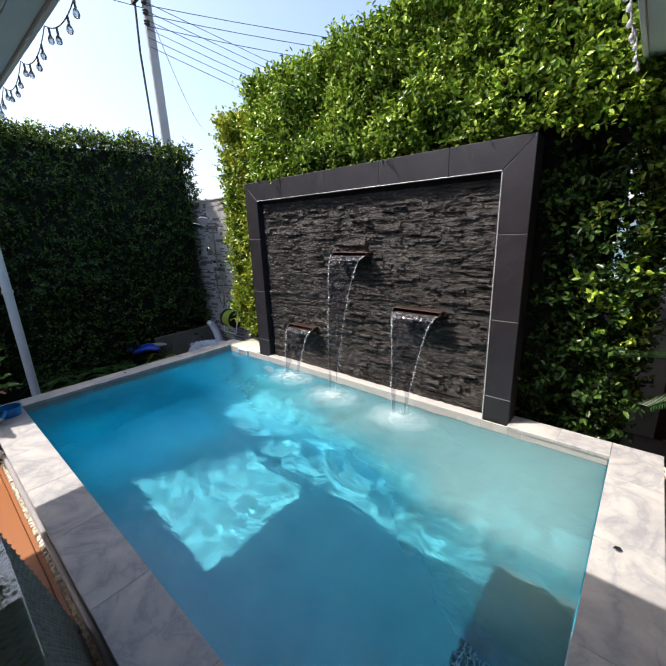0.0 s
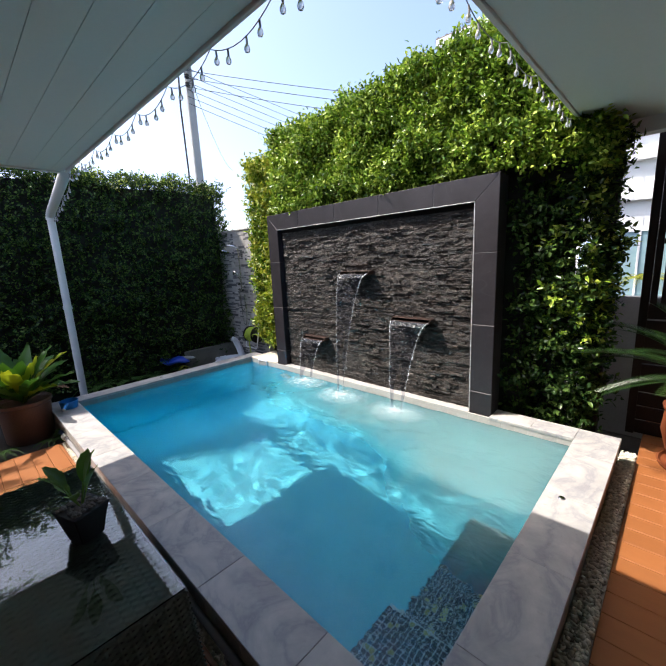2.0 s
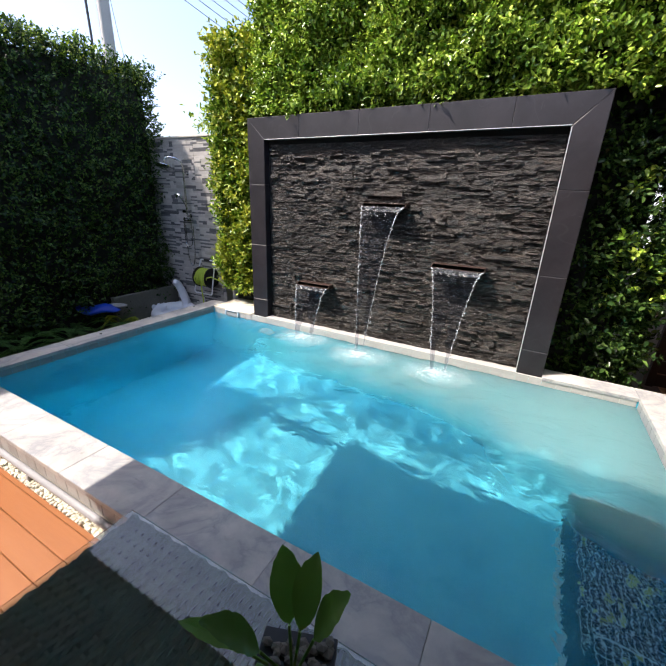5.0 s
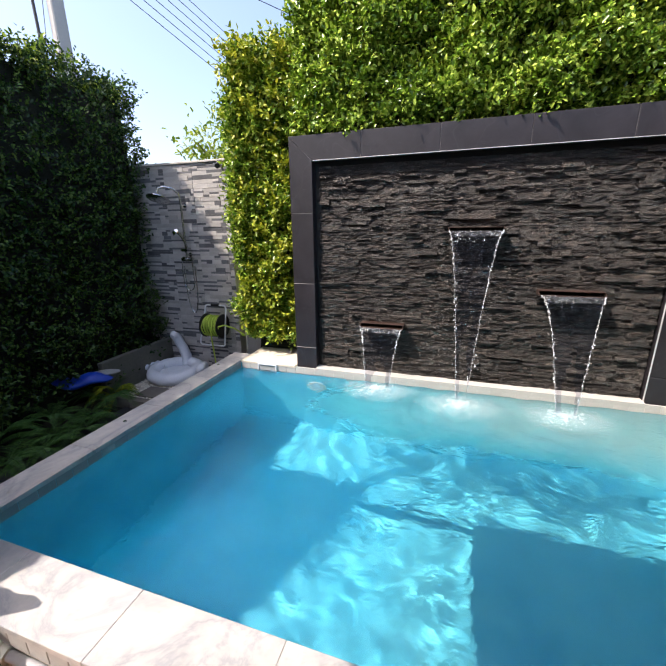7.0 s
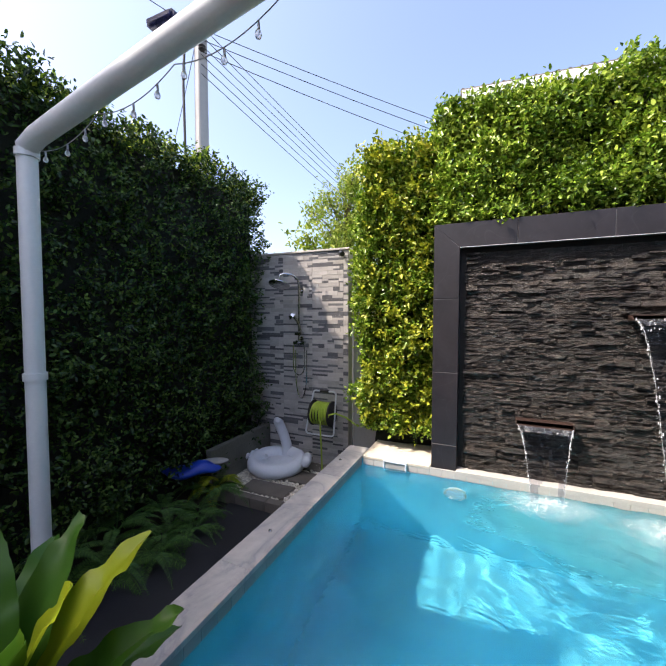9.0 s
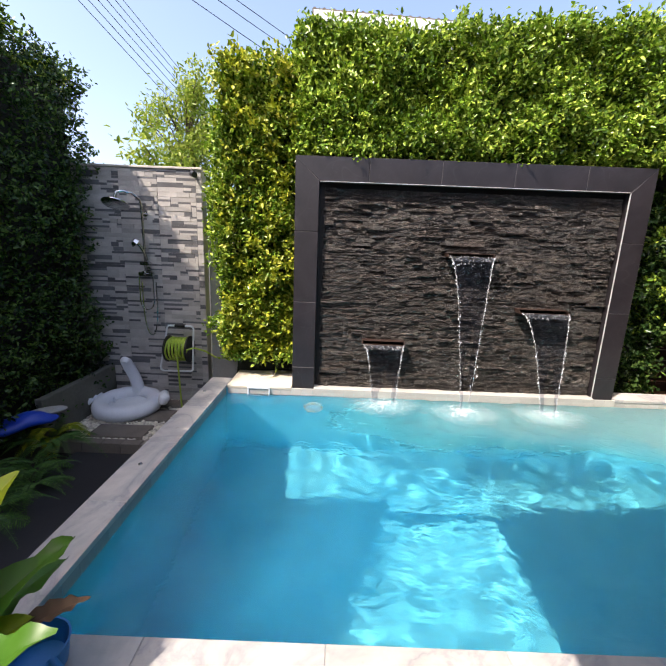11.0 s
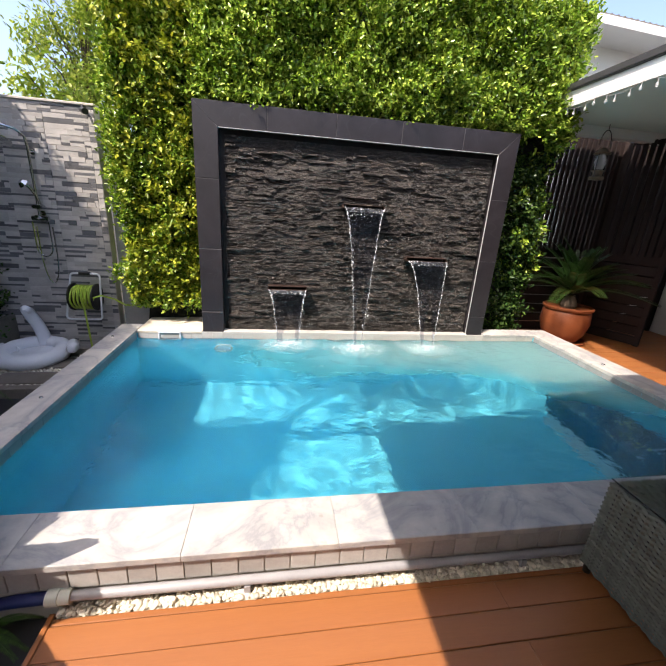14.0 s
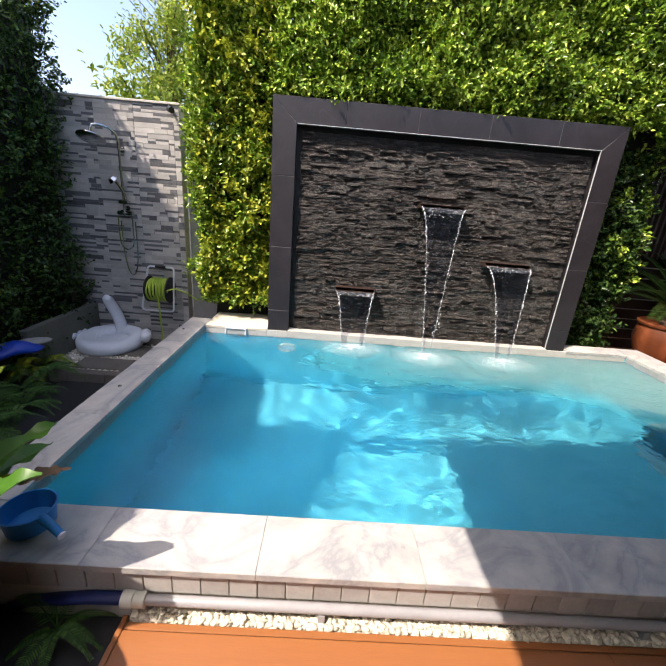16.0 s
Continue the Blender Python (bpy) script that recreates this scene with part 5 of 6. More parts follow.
part("hose", bm, HOSE_DARK, pp, "dark blue flexible hose", smooth=True)
for x in (0.7, 1.9, 3.1):
    bm = bmesh.new()
    box(bm, x - 0.012, x + 0.012, -0.018, 0.018, -0.062, -0.018)
    part("support", bm, PVC, pp)

# swan float
fl = thing("swan_float", "white inflatable swan pool float lying on stone slabs", "pool float", (-5.14, 2.99, -0.225), turn=8)


def puffed(bm, amount, scale):
    for v in bm.verts:
        v.co += noise.noise_vector(v.co * scale) * amount


bm = bmesh.new()
tube(bm, [(0.26 * math.cos(a), 0.25 * math.sin(a), 0.075 + 0.02 * math.sin(a)) for a in [2 * math.pi * k / 48 for k in range(48)]], 0.078, 18, closed=True)
puffed(bm, 0.010, 9)
part("ring", bm, VINYL, fl, smooth=True)
bm = bmesh.new()
lathe(bm, [(0.24, 0.05), (0.22, 0.075), (0.15, 0.08), (0.08, 0.09), (0.02, 0.08)], 32)
puffed(bm, 0.02, 12)
part("floor", bm, VINYL, fl, smooth=True)
bm = bmesh.new()
tube(bm, [(0.03, 0.22, 0.09), (0.02, 0.23, 0.20), (-0.005, 0.22, 0.31), (-0.04, 0.20, 0.41), (-0.055, 0.17, 0.475), (-0.052, 0.13, 0.50), (-0.05, 0.09, 0.485)], lambda k: 0.066 - 0.018 * k - 0.022 * max(0, k - 0.8) / 0.2, 16)
puffed(bm, 0.006, 14)
part("neck", bm, VINYL, fl, smooth=True)
for sgn in (-1, 1):
    bm = bmesh.new()
    for k in range(3):
        bmesh.ops.create_uvsphere(bm, u_segments=16, v_segments=10, radius=1, matrix=pose(sgn * (0.33 + 0.025 * k), 0.09 - 0.075 * k, 0.10 + 0.02 * k, 10, sgn * 25, sgn * 12) @ Matrix.Diagonal((0.055, 0.07, 0.085 - 0.012 * k, 1)))
    puffed(bm, 0.012, 16)
    part("wing", bm, VINYL, fl, "ruffled inflated wing", smooth=True)
bm = bmesh.new()
for a, b in (((-0.12, -0.03, 0.155), (-0.12, -0.03, 0.10)), ((-0.12, -0.03, 0.155), (-0.09, -0.05, 0.13))):
    rod(bm, a, b, 0.012, 10)
part("valve", bm, VINYL, fl, smooth=True)

# blue scoop among the ferns
bs = thing("pool_scoop", "deep blue plastic scoop with a grey end lying on ferns", "scoop", (-5.54, 2.10, 0.03), turn=40)
bm = bmesh.new()
bmesh.ops.create_uvsphere(bm, u_segments=20, v_segments=10, radius=1, matrix=Matrix.Diagonal((0.28, 0.11, 0.055, 1)))
for v in bm.verts:
    v.co.z += 0.02 * math.sin(v.co.x * 17) + 0.012 * math.cos(v.co.y * 30)
part("bowl", bm, BLUE_DEEP, bs, smooth=True)
bm = bmesh.new()
bmesh.ops.create_uvsphere(bm, u_segments=16, v_segments=10, radius=1, matrix=Matrix.Translation((0.20, 0.06, 0.035)) @ Matrix.Diagonal((0.15, 0.07, 0.03, 1)))
part("end", bm, CONCRETE, bs, "grey end piece", smooth=True)


# ---- plants ----
def fern(rng, at, fronds, length, mat, label, spread=0.9, group="ferns"):
    """Arching fronds set with paired leaflets."""
    f = thing("fern", label, "fern", at, group)
    B, W, F, L, D = [], [], [], [], []
    stems = bmesh.new()
    for k in range(fronds):
        az = 2 * math.pi * k / fronds + rng.uniform(-0.4, 0.4)
        ln = length * rng.uniform(0.7, 1.15)
        out = Vector((math.cos(az), math.sin(az), 0))
        lift = rng.uniform(0.5, 1.1)
        pts = []
        for s in range(35):
            t = s / 34
            pts.append(out * ln * spread * t + Vector((0, 0, ln * (lift * t - (0.75 + 0.25 * lift) * t * t) + 0.02)))
        tube(stems, pts, lambda q: 0.003 * (1 - 0.7 * q), 5)
        for s in range(4, 35):
            d = (pts[s] - pts[s - 1]).normalized()
            sd = d.cross(Vector((0, 0, 1))).normalized()
            size = ln * 0.13 * math.sin(min(1, 0.32 + 0.68 * s / 34) * math.pi * 0.97)
            for g_ in (-1, 1):
                for half in (0,):
                    B.append(pts[s] + (pts[s - 1] - pts[s]) * half)
                    W.append(sd * g_ + d * 0.45 + Vector((0, 0, -0.15)))
                    F.append(Vector((0, 0, 1)) + d * 0.1)
                    L.append(max(0.010, size)), D.append(max(0.0045, size * 0.15))
    tagged(part("stalk", stems, mat, f), kind="stuff")
    leaves("fronds", mat, [v[:] for v in B], [v[:] for v in W], [v[:] for v in F], np.array(L), np.array(D), f)
    return f


rng = np.random.default_rng(77)
for x, y, z, ln in ((-5.32, 1.95, -0.3, 0.42), (-5.3, 1.55, -0.3, 0.46), (-5.25, 1.15, -0.3, 0.5), (-5.35, 0.8, -0.3, 0.5), (-5.15, 1.75, -0.3, 0.36), (-5.2, 0.35, -0.3, 0.5), (-5.4, 2.25, -0.25, 0.55), (-5.15, 1.35, -0.3, 0.4), (-5.3, -0.1, -0.3, 0.55), (-5.45, 1.7, -0.2, 0.4), (-5.5, 1.3, -0.15, 0.45), (-5.5, 0.9, -0.15, 0.45)):
    fern(rng, (x, y, z), 13, ln, FERN, "dark green sword fern in the garden bed")
fern(rng, (0.20, 2.97, 0.0), 10, 0.30, HEDGE_YELLOW, "small yellow-green fern beside the water wall")
fern(rng, (0.50, 3.02, -0.05), 9, 0.34, FERN, "small fern beside the water wall")
fern(rng, (-3.64, 0.02, -0.05), 9, 0.26, FERN, "small dark fern beside the plant pot")
fern(rng, (-3.66, -0.42, -0.05), 11, 0.30, FERN, "small dark fern beside the plant pot")
fern(rng, (-5.46, 2.36, -0.27), 8, 0.62, HEDGE_YELLOW, "light green fern at the planter corner", 0.5)


def strap_leaf(name, mat, parent, az, length, width, lift, droop, rng, wave=0.12, label="", pointed=False):
    """A long wavy-edged strap leaf with a midrib fold."""
    rows, out = 26, Vector((math.cos(az), math.sin(az), 0))
    side = Vector((-math.sin(az), math.cos(az), 0))
    bm, grid, ph = bmesh.new(), [], rng.uniform(0, 6)
    for s in range(rows + 1):
        t = s / rows
        c = out * length * (t * math.cos(lift) + 0.12 * t * t) + Vector((0, 0, length * (math.sin(lift) * t - droop * t * t)))
        wd = width * (0.18 + 0.82 * math.sin(min(1, t * 1.15) * math.pi * 0.92) ** 0.8) * (1 if t < 0.9 else (1.02 - t) / 0.12 * 0.8 + 0.2)
        if pointed:
            wd = width * (0.06 + math.sin(math.pi * min(1, t) ** 0.8) ** 0.9) * (1 if t < 0.98 else 0.3)
        line = []
        for u in (-1, -0.5, 0, 0.5, 1):
            w = wave * width * (math.sin(t * 24 + ph + (2 if u > 0 else 0)) + 0.5 * math.sin(t * 41 + ph * 3 + u)) * abs(u) ** 1.5
            line.append(bm.verts.new(c + side * u * wd / 2 + Vector((0, 0, abs(u) * wd * 0.22 + w))))
        grid.append(line)
    for a, b in zip(grid, grid[1:]):
        for k in range(4):
            bm.faces.new((a[k], a[k + 1], b[k + 1], b[k]))
    return part(name, bm, mat, parent, label, smooth=True)


def nest_fern(at, seed):
    f = thing("birds_nest_fern", "large bird's nest fern with glossy wavy leaves in a brown pot", "plant", at)
    rng = np.random.default_rng(seed)
    bm = bmesh.new()
    lathe(bm, [(0.19, 0.0), (0.205, 0.02), (0.225, 0.39), (0.24, 0.405), (0.24, 0.435), (0.22, 0.44), (0.21, 0.41), (0.02, 0.40)], 30)
    part("pot", bm, BROWN_POT, f, "brown pot", smooth=True)
    for k in range(24):
        az = k * 2.399 + rng.uniform(-0.2, 0.2)
        ring = k / 24
        inward = (az + 0.5) % 6.283 < 2.25
        if inward and az % 6.283 < 1.75 and az % 6.283 > 0.35 and ring > 0.25:
            continue
        yellow = k in (3, 8, 13, 19)
        ob = strap_leaf("leaf", NEST_YELLOW if yellow else NEST, f, az, rng.uniform(0.66, 0.80) * (0.88 + 0.2 * ring) * (0.8 if inward else 1), rng.uniform(0.13, 0.17), 1.36 - 0.74 * ring + (0.25 * ring if inward else 0), 0.06 + 0.26 * ring, rng, 0.075)
        ob.location = (0, 0, 0.40)
    # leaves that lean out over the coping
    for az, ln, wd, lift, droop, mat in ((1.05, 0.60, 0.15, 0.80, 0.28, NEST), (0.85, 0.44, 0.16, 0.80, 0.36, NEST_YELLOW), (1.326, 0.77, 0.16, 1.10, 0.27, NEST_YELLOW), (1.25, 0.55, 0.17, 0.62, 0.35, NEST)):
        strap_leaf("leaf", mat, f, az, ln, wd, lift, droop, rng, 0.07).location = (0, 0, 0.40)
    tip = strap_leaf("dead_leaf_tip", DEAD_LEAF, f, 0.74, 0.14, 0.065, 0.05, 0.1, rng, 0.07, "curled brown dead leaf tip", True)
    tip.location = (0.215, 0.245, 0.545)
    return f


nest_fern((-3.98, -0.13, -0.055), 4)
tagged(one_box("pavement", (-5.2, -3.434, -3.9, 0.09, -0.318, -0.056), BLACK_STONE, bevel=0.006), "dark stone paving beside the deck", "pavement", kind="structure")


def cycad(at, seed):
    c = thing("cycad", "sago palm in a round terracotta pot", "potted palm", at)
    rng = np.random.default_rng(seed)
    bm = bmesh.new()
    prof = [(0.17, 0.0), (0.19, 0.015), (0.26, 0.13), (0.295, 0.27), (0.285, 0.40), (0.27, 0.43), (0.295, 0.445), (0.30, 0.47), (0.28, 0.48), (0.26, 0.46), (0.02, 0.45)]
    lathe(bm, prof, 36)
    part("pot", bm, TERRACOTTA, c, "round terracotta pot", smooth=True)
    bm = bmesh.new()
    lathe(bm, [(0.26, 0.0), (0.29, 0.006), (0.30, 0.03), (0.285, 0.03), (0.27, 0.012), (0.02, 0.01)], 32)
    part("saucer", bm, TERRACOTTA, c, smooth=True)
    bm = bmesh.new()
    lathe(bm, [(0.09, 0.45), (0.10, 0.49), (0.08, 0.55), (0.05, 0.60), (0.02, 0.62)], 16)
    part("trunk", bm, BARK, c)
    for k in range(34):
        az, ring = k * 2.399, k / 34
        ln, lift = rng.uniform(0.68, 0.92), 1.50 - 1.10 * ring
        out = Vector((math.cos(az), math.sin(az), 0))
        pts = [Vector((0, 0, 0.63)) + out * ln * (t * math.cos(lift) + 0.15 * t * t) + Vector((0, 0, ln * (math.sin(lift) * t - (0.25 + 0.2 * ring) * t * t))) for t in [s / 30 for s in range(31)]]
        bm = bmesh.new()
        tube(bm, pts, lambda q: 0.006 * (1 - 0.7 * q), 5)
        fr = part("frond", bm, CYCAD, c)
        B, W, F, L = [], [], [], []
        for s in range(4, 31):
            d = (pts[s] - pts[s - 1]).normalized()
            sd = d.cross(Vector((0, 0, 1))).normalized()
            upv = sd.cross(d)
            for g_ in (-1, 1):
                for half in (0.0, 0.5):
                    B.append((pts[s] + (pts[s - 1] - pts[s]) * half)[:])
                    W.append((sd * g_ + d * 0.7 + upv * 0.35)[:])
                    F.append(upv[:])
                    L.append(0.13 * math.sin(min(1, 0.3 + 0.72 * (1 - s / 31) + 0.1) * math.pi * 0.5))
        leaves("leaflet", CYCAD, B, W, F, np.array(L), 0.008, fr)
    return c


cycad((1.19, 3.16, 0.0), 12)
cycad((-3.66, -1.30, -0.056), 15)


def small_pot_plant(at):
    p = thing("potted_plant", "small green leafy plant in a square black pot on the table", "potted plant", at, turn=20)
    bm = bmesh.new()
    r = bmesh.ops.create_cone(bm, cap_ends=True, segments=4, radius1=0.062, radius2=0.098, depth=0.135, matrix=pose(0, 0, 0.0675, 0, 0, 45))
    bmesh.ops.bevel(bm, geom=bm.edges[:], offset=0.006, segments=2, affect="EDGES")
    part("pot", bm, BLACK_PLASTIC, p, "tapered black plastic pot")
    bm = bmesh.new()
    box(bm, -0.071, 0.071, -0.071, 0.071, 0.130, 0.137, 0.002)
    part("rim", bm, BLACK_PLASTIC, p)
    rng = np.random.default_rng(9)
    b = Bulk()
    tb = bmesh.new()
    bmesh.ops.create_icosphere(tb, subdivisions=1, radius=1)
    tv, tf = np.array([v.co[:] for v in tb.verts]), [[v.index for v in f.verts] for f in tb.faces]
    tb.free()
    for _ in range(70):
        b.add(tv * (rng.uniform(0.008, 0.015), rng.uniform(0.008, 0.013), 0.008) + (rng.uniform(-0.058, 0.058), rng.uniform(-0.058, 0.058), 0.139 + rng.uniform(0, 0.008)), tf)
    b.done("gravel", SLAB, p)
    for az, ln, lift, wd in ((0.4, 0.10, 1.2, 0.062), (2.0, 0.12, 1.25, 0.066), (3.4, 0.11, 1.0, 0.06), (4.6, 0.12, 1.15, 0.064), (5.6, 0.10, 0.85, 0.055), (1.2, 0.13, 1.35, 0.06), (3.0, 0.10, 0.25, 0.045)):
        out = Vector((math.cos(az), math.sin(az), 0))
        top = out * 0.05 * math.cos(lift) * 2 + Vector((0, 0, 0.135 + 0.09 * math.sin(lift)))
        bm = bmesh.new()
        tube(bm, [(0, 0, 0.13), (top * 0.6 + Vector((0, 0, 0.05)))[:], top[:]], 0.0028, 6)
        st = part("stem", bm, POTPLANT, p, smooth=True)
        ob = strap_leaf("leaf", POTPLANT, st, az, ln * 1.25, wd * 0.85, lift, 0.2, rng, 0.04, "", True)
        ob.location = top
    return p


# ---- table ----
TX0, TX1, TY0, TY1, TZ = -1.44, -0.20, -0.70, -0.105, 0.615
tb_ = thing("coffee_table", "grey woven wicker coffee table with a glass top", "table", ((TX0 + TX1) / 2, (TY0 + TY1) / 2, 0))
hx, hy = (TX1 - TX0) / 2, (TY1 - TY0) / 2


SKIRT = 0.045  # height of the wicker's lower edge


def weave(name, low_a, low_b, top_a, top_b):
    """A woven wicker panel between four corners: bulging strands over and under upright stakes."""
    low_a, low_b, top_a, top_b = (Vector(q) for q in (low_a, low_b, top_a, top_b))
    out_way = (low_b - low_a).cross(top_a - low_a).normalized()
    width, height = (top_b - top_a).length, (top_a - low_a).length

    def on(u, v, out):
        return (low_a.lerp(low_b, u).lerp(top_a.lerp(top_b, u), v) + out_way * out)[:]

    b = Bulk()
    stakes, rows = max(4, round(width / 0.036)), max(3, round(height / 0.0145))
    for r in range(rows):
        mid, half = (r + 0.5) / rows, 0.50 / rows
        v, f = [], []
        for k in range(stakes * 2 + 1):
            out = 0.0060 * math.cos(math.pi * (k / 2 + r))
            u = k / (stakes * 2)
            v += [on(u, mid - half, out - 0.003), on(u, mid, out + 0.004), on(u, mid + half, out - 0.003)]
        for k in range(stakes * 2):
            c = 3 * k
            f += [(c, c + 3, c + 4, c + 1), (c + 1, c + 4, c + 5, c + 2)]
        b.add(np.array(v), f)
    for k in range(stakes + 1):
        u, w = k / stakes * 0.985 + 0.0075, 0.007 / width
        v = [on(u - w, 0.004, 0.0), on(u, 0.004, 0.003), on(u + w, 0.004, 0.0), on(u - w, 0.996, 0.0), on(u, 0.996, 0.003), on(u + w, 0.996, 0.0)]
        b.add(np.array(v), [(0, 1, 4, 3), (1, 2, 5, 4)])
    return b.done(name, WICKER, tb_)


# corners of the top and of the skirt, seen from above: south-west, south-east, north-east, north-west
TOP = [(-hx, -hy, TZ - 0.02), (hx, -hy, TZ - 0.02), (hx, hy, TZ - 0.02), (-hx, hy, TZ - 0.02)]
LOW = [(-hx + 0.17, -hy + 0.02, SKIRT), (hx - 0.09, -hy + 0.02, SKIRT), (hx - 0.09, hy + 0.07, SKIRT), (-hx + 0.17, hy + 0.14, SKIRT)]
for k, nm in enumerate(("back_panel", "side_panel", "front_panel", "side_panel")):
    weave(nm, LOW[k], LOW[(k + 1) % 4], TOP[k], TOP[(k + 1) % 4])
weave("top_panel", TOP[0][:2] + (TZ - 0.024,), TOP[3][:2] + (TZ - 0.024,), TOP[1][:2] + (TZ - 0.024,), TOP[2][:2] + (TZ - 0.024,))
bm = bmesh.new()
ring = [[bm.verts.new((x * 0.975, y * 0.95, z + dz)) for x, y, z in c] for c, dz in ((LOW, 0.03), (TOP, -0.02))]
for c in range(4):
    bm.faces.new((ring[0][c], ring[0][(c + 1) % 4], ring[1][(c + 1) % 4], ring[1][c]))
bm.faces.new(ring[1]), bm.faces.new(ring[0][::-1])
part("inner_frame", bm, BLACK_PLASTIC, tb_)
for x, y, _ in LOW:
    x, y = x - math.copysign(0.022, x), y - math.copysign(0.022, y)
    bm = bmesh.new()
    rod(bm, (x, y, 0.0), (x, y, 0.10), 0.015, 12, 0.021)
    leg = part("leg", bm, BLACK_PLASTIC, tb_, smooth=True)
bm = bmesh.new()
box(bm, -hx - 0.004, hx + 0.004, -hy - 0.004, hy + 0.004, TZ - 0.006, TZ, 0.0015)
gl = part("glass_top", bm, GLASS, tb_, "clear glass top")
gl.visible_shadow = False
small_pot_plant((-0.74, -0.262, TZ))

# blue scoop on the coping corner
tub = thing("blue_dipper", "blue plastic water dipper on the marble coping", "dipper", (-3.84, 0.225, COPE_Z), turn=-25)
bm = bmesh.new()
lathe(bm, [(0.07, 0.0), (0.078, 0.004), (0.088, 0.08), (0.092, 0.083), (0.086, 0.084), (0.074, 0.01), (0.02, 0.008)], 26)
part("bowl", bm, BLUE, tub, smooth=True)
bm = bmesh.new()
tube(bm, [(0.08, 0, 0.07), (0.13, 0, 0.062), (0.19, 0, 0.045)], lambda k: 0.017 - 0.003 * k, 12)
hd = part("handle", bm, BLUE, tub, smooth=True)
bm = bmesh.new()
rod(bm, (0.188, 0, 0.046), (0.196, 0, 0.044), 0.0145, 12)
part("cap", bm, VINYL, hd, smooth=True)

# ---- fence, lantern, low wall ----
def slat_panel(name, label, at, length, z0, z1, turn=0, pitch=0.072, solid=True):
    f = thing(name, label, "fence", at, "slatted screens", turn=turn)
    bm = bmesh.new()
    for x in (0, length - 0.06):
        box(bm, x, x + 0.06, -0.03, 0.03, 0, z1, 0.003)
        part("post", bm, DARK_WOOD, f)
        bm = bmesh.new()
    bm.free()
    for z in (z0 - 0.02, z0 + 0.36 * (z1 - z0), z0 + 0.70 * (z1 - z0), z1 - 0.05):
        one_box("rail", (0.06, length - 0.06, -0.012, 0.012, z, z + 0.045), DARK_WOOD, f)
    x = 0.0635
    count = round((length - 0.12) / pitch)
    pitch = (length - 0.12) / count
    for _ in range(count):
        one_box("slat", (x, x + pitch - 0.024, -0.045, -0.0125, z0, z1 - 0.003), DARK_WOOD, f, bevel=0.002)
        x += pitch
    if solid:
        k = 0.0
        while k < z0 - 0.1:
            one_box("plank", (0.06, length - 0.06, -0.02, 0.01, k + 0.01, k + 0.125), DARK_WOOD, f, bevel=0.003)
            k += 0.13
    return f


slat_panel("slatted_fence", "dark stained slatted wooden screen under the roof", (0.66, 3.60, 0), 1.10, 1.15, 2.595)
slat_panel("slatted_gate", "dark slatted wooden gate standing open", (1.775, 3.60, 0), 0.8, 1.15, 2.53, turn=-62)
slat_panel("slatted_fence", "dark stained slatted wooden screen under the roof", (1.80, 3.64, 0), 1.34, 1.15, 2.595)
tagged(one_box("wall_boundary", (-0.9, 3.1, 4.2, 4.32, -0.3, 1.17), CONCRETE, bevel=0.004), "low grey rendered boundary wall", "wall", kind="structure")
tagged(one_box("wall_boundary", (-4.4, -0.9, 3.50, 3.6, -0.3, 2.0), CONCRETE, bevel=0.004), "grey rendered boundary wall behind the hedge", "wall", kind="structure")

ln_ = thing("lantern", "hanging rustic lantern with a glass chimney", "lantern", (1.13, 3.2, 2.01))
bm = bmesh.new()
lathe(bm, [(0.075, 0.0), (0.08, 0.01), (0.08, 0.03), (0.05, 0.045), (0.055, 0.09), (0.075, 0.10), (0.02, 0.105)], 20)
part("base", bm, RUSTIC, ln_, smooth=True)
bm = bmesh.new()
lathe(bm, [(0.045, 0.11), (0.062, 0.17), (0.06, 0.22), (0.045, 0.27)], 20)
part("chimney", bm, BULB, ln_, "clear glass chimney", smooth=True)
bm = bmesh.new()
lathe(bm, [(0.085, 0.275), (0.09, 0.285), (0.05, 0.32), (0.03, 0.345), (0.01, 0.35)], 20)
part("hood", bm, RUSTIC, ln_, smooth=True)
for k in range(4):
    a = k * math.pi / 2 + 0.4
    bm = bmesh.new()
    rod(bm, (0.07 * math.cos(a), 0.07 * math.sin(a), 0.03), (0.07 * math.cos(a), 0.07 * math.sin(a), 0.28), 0.004, 8)
    part("wire", bm, GUTTER, ln_)
bm = bmesh.new()
tube(bm, [(0.075 * math.cos(a), 0, 0.36 + 0.17 * math.sin(a)) for a in [math.pi * k / 16 for k in range(17)]], 0.005, 8)
rod(bm, (0, 0, 0.53), (0, 0, 0.59), 0.004, 8)
part("handle", bm, GUTTER, ln_, smooth=True)

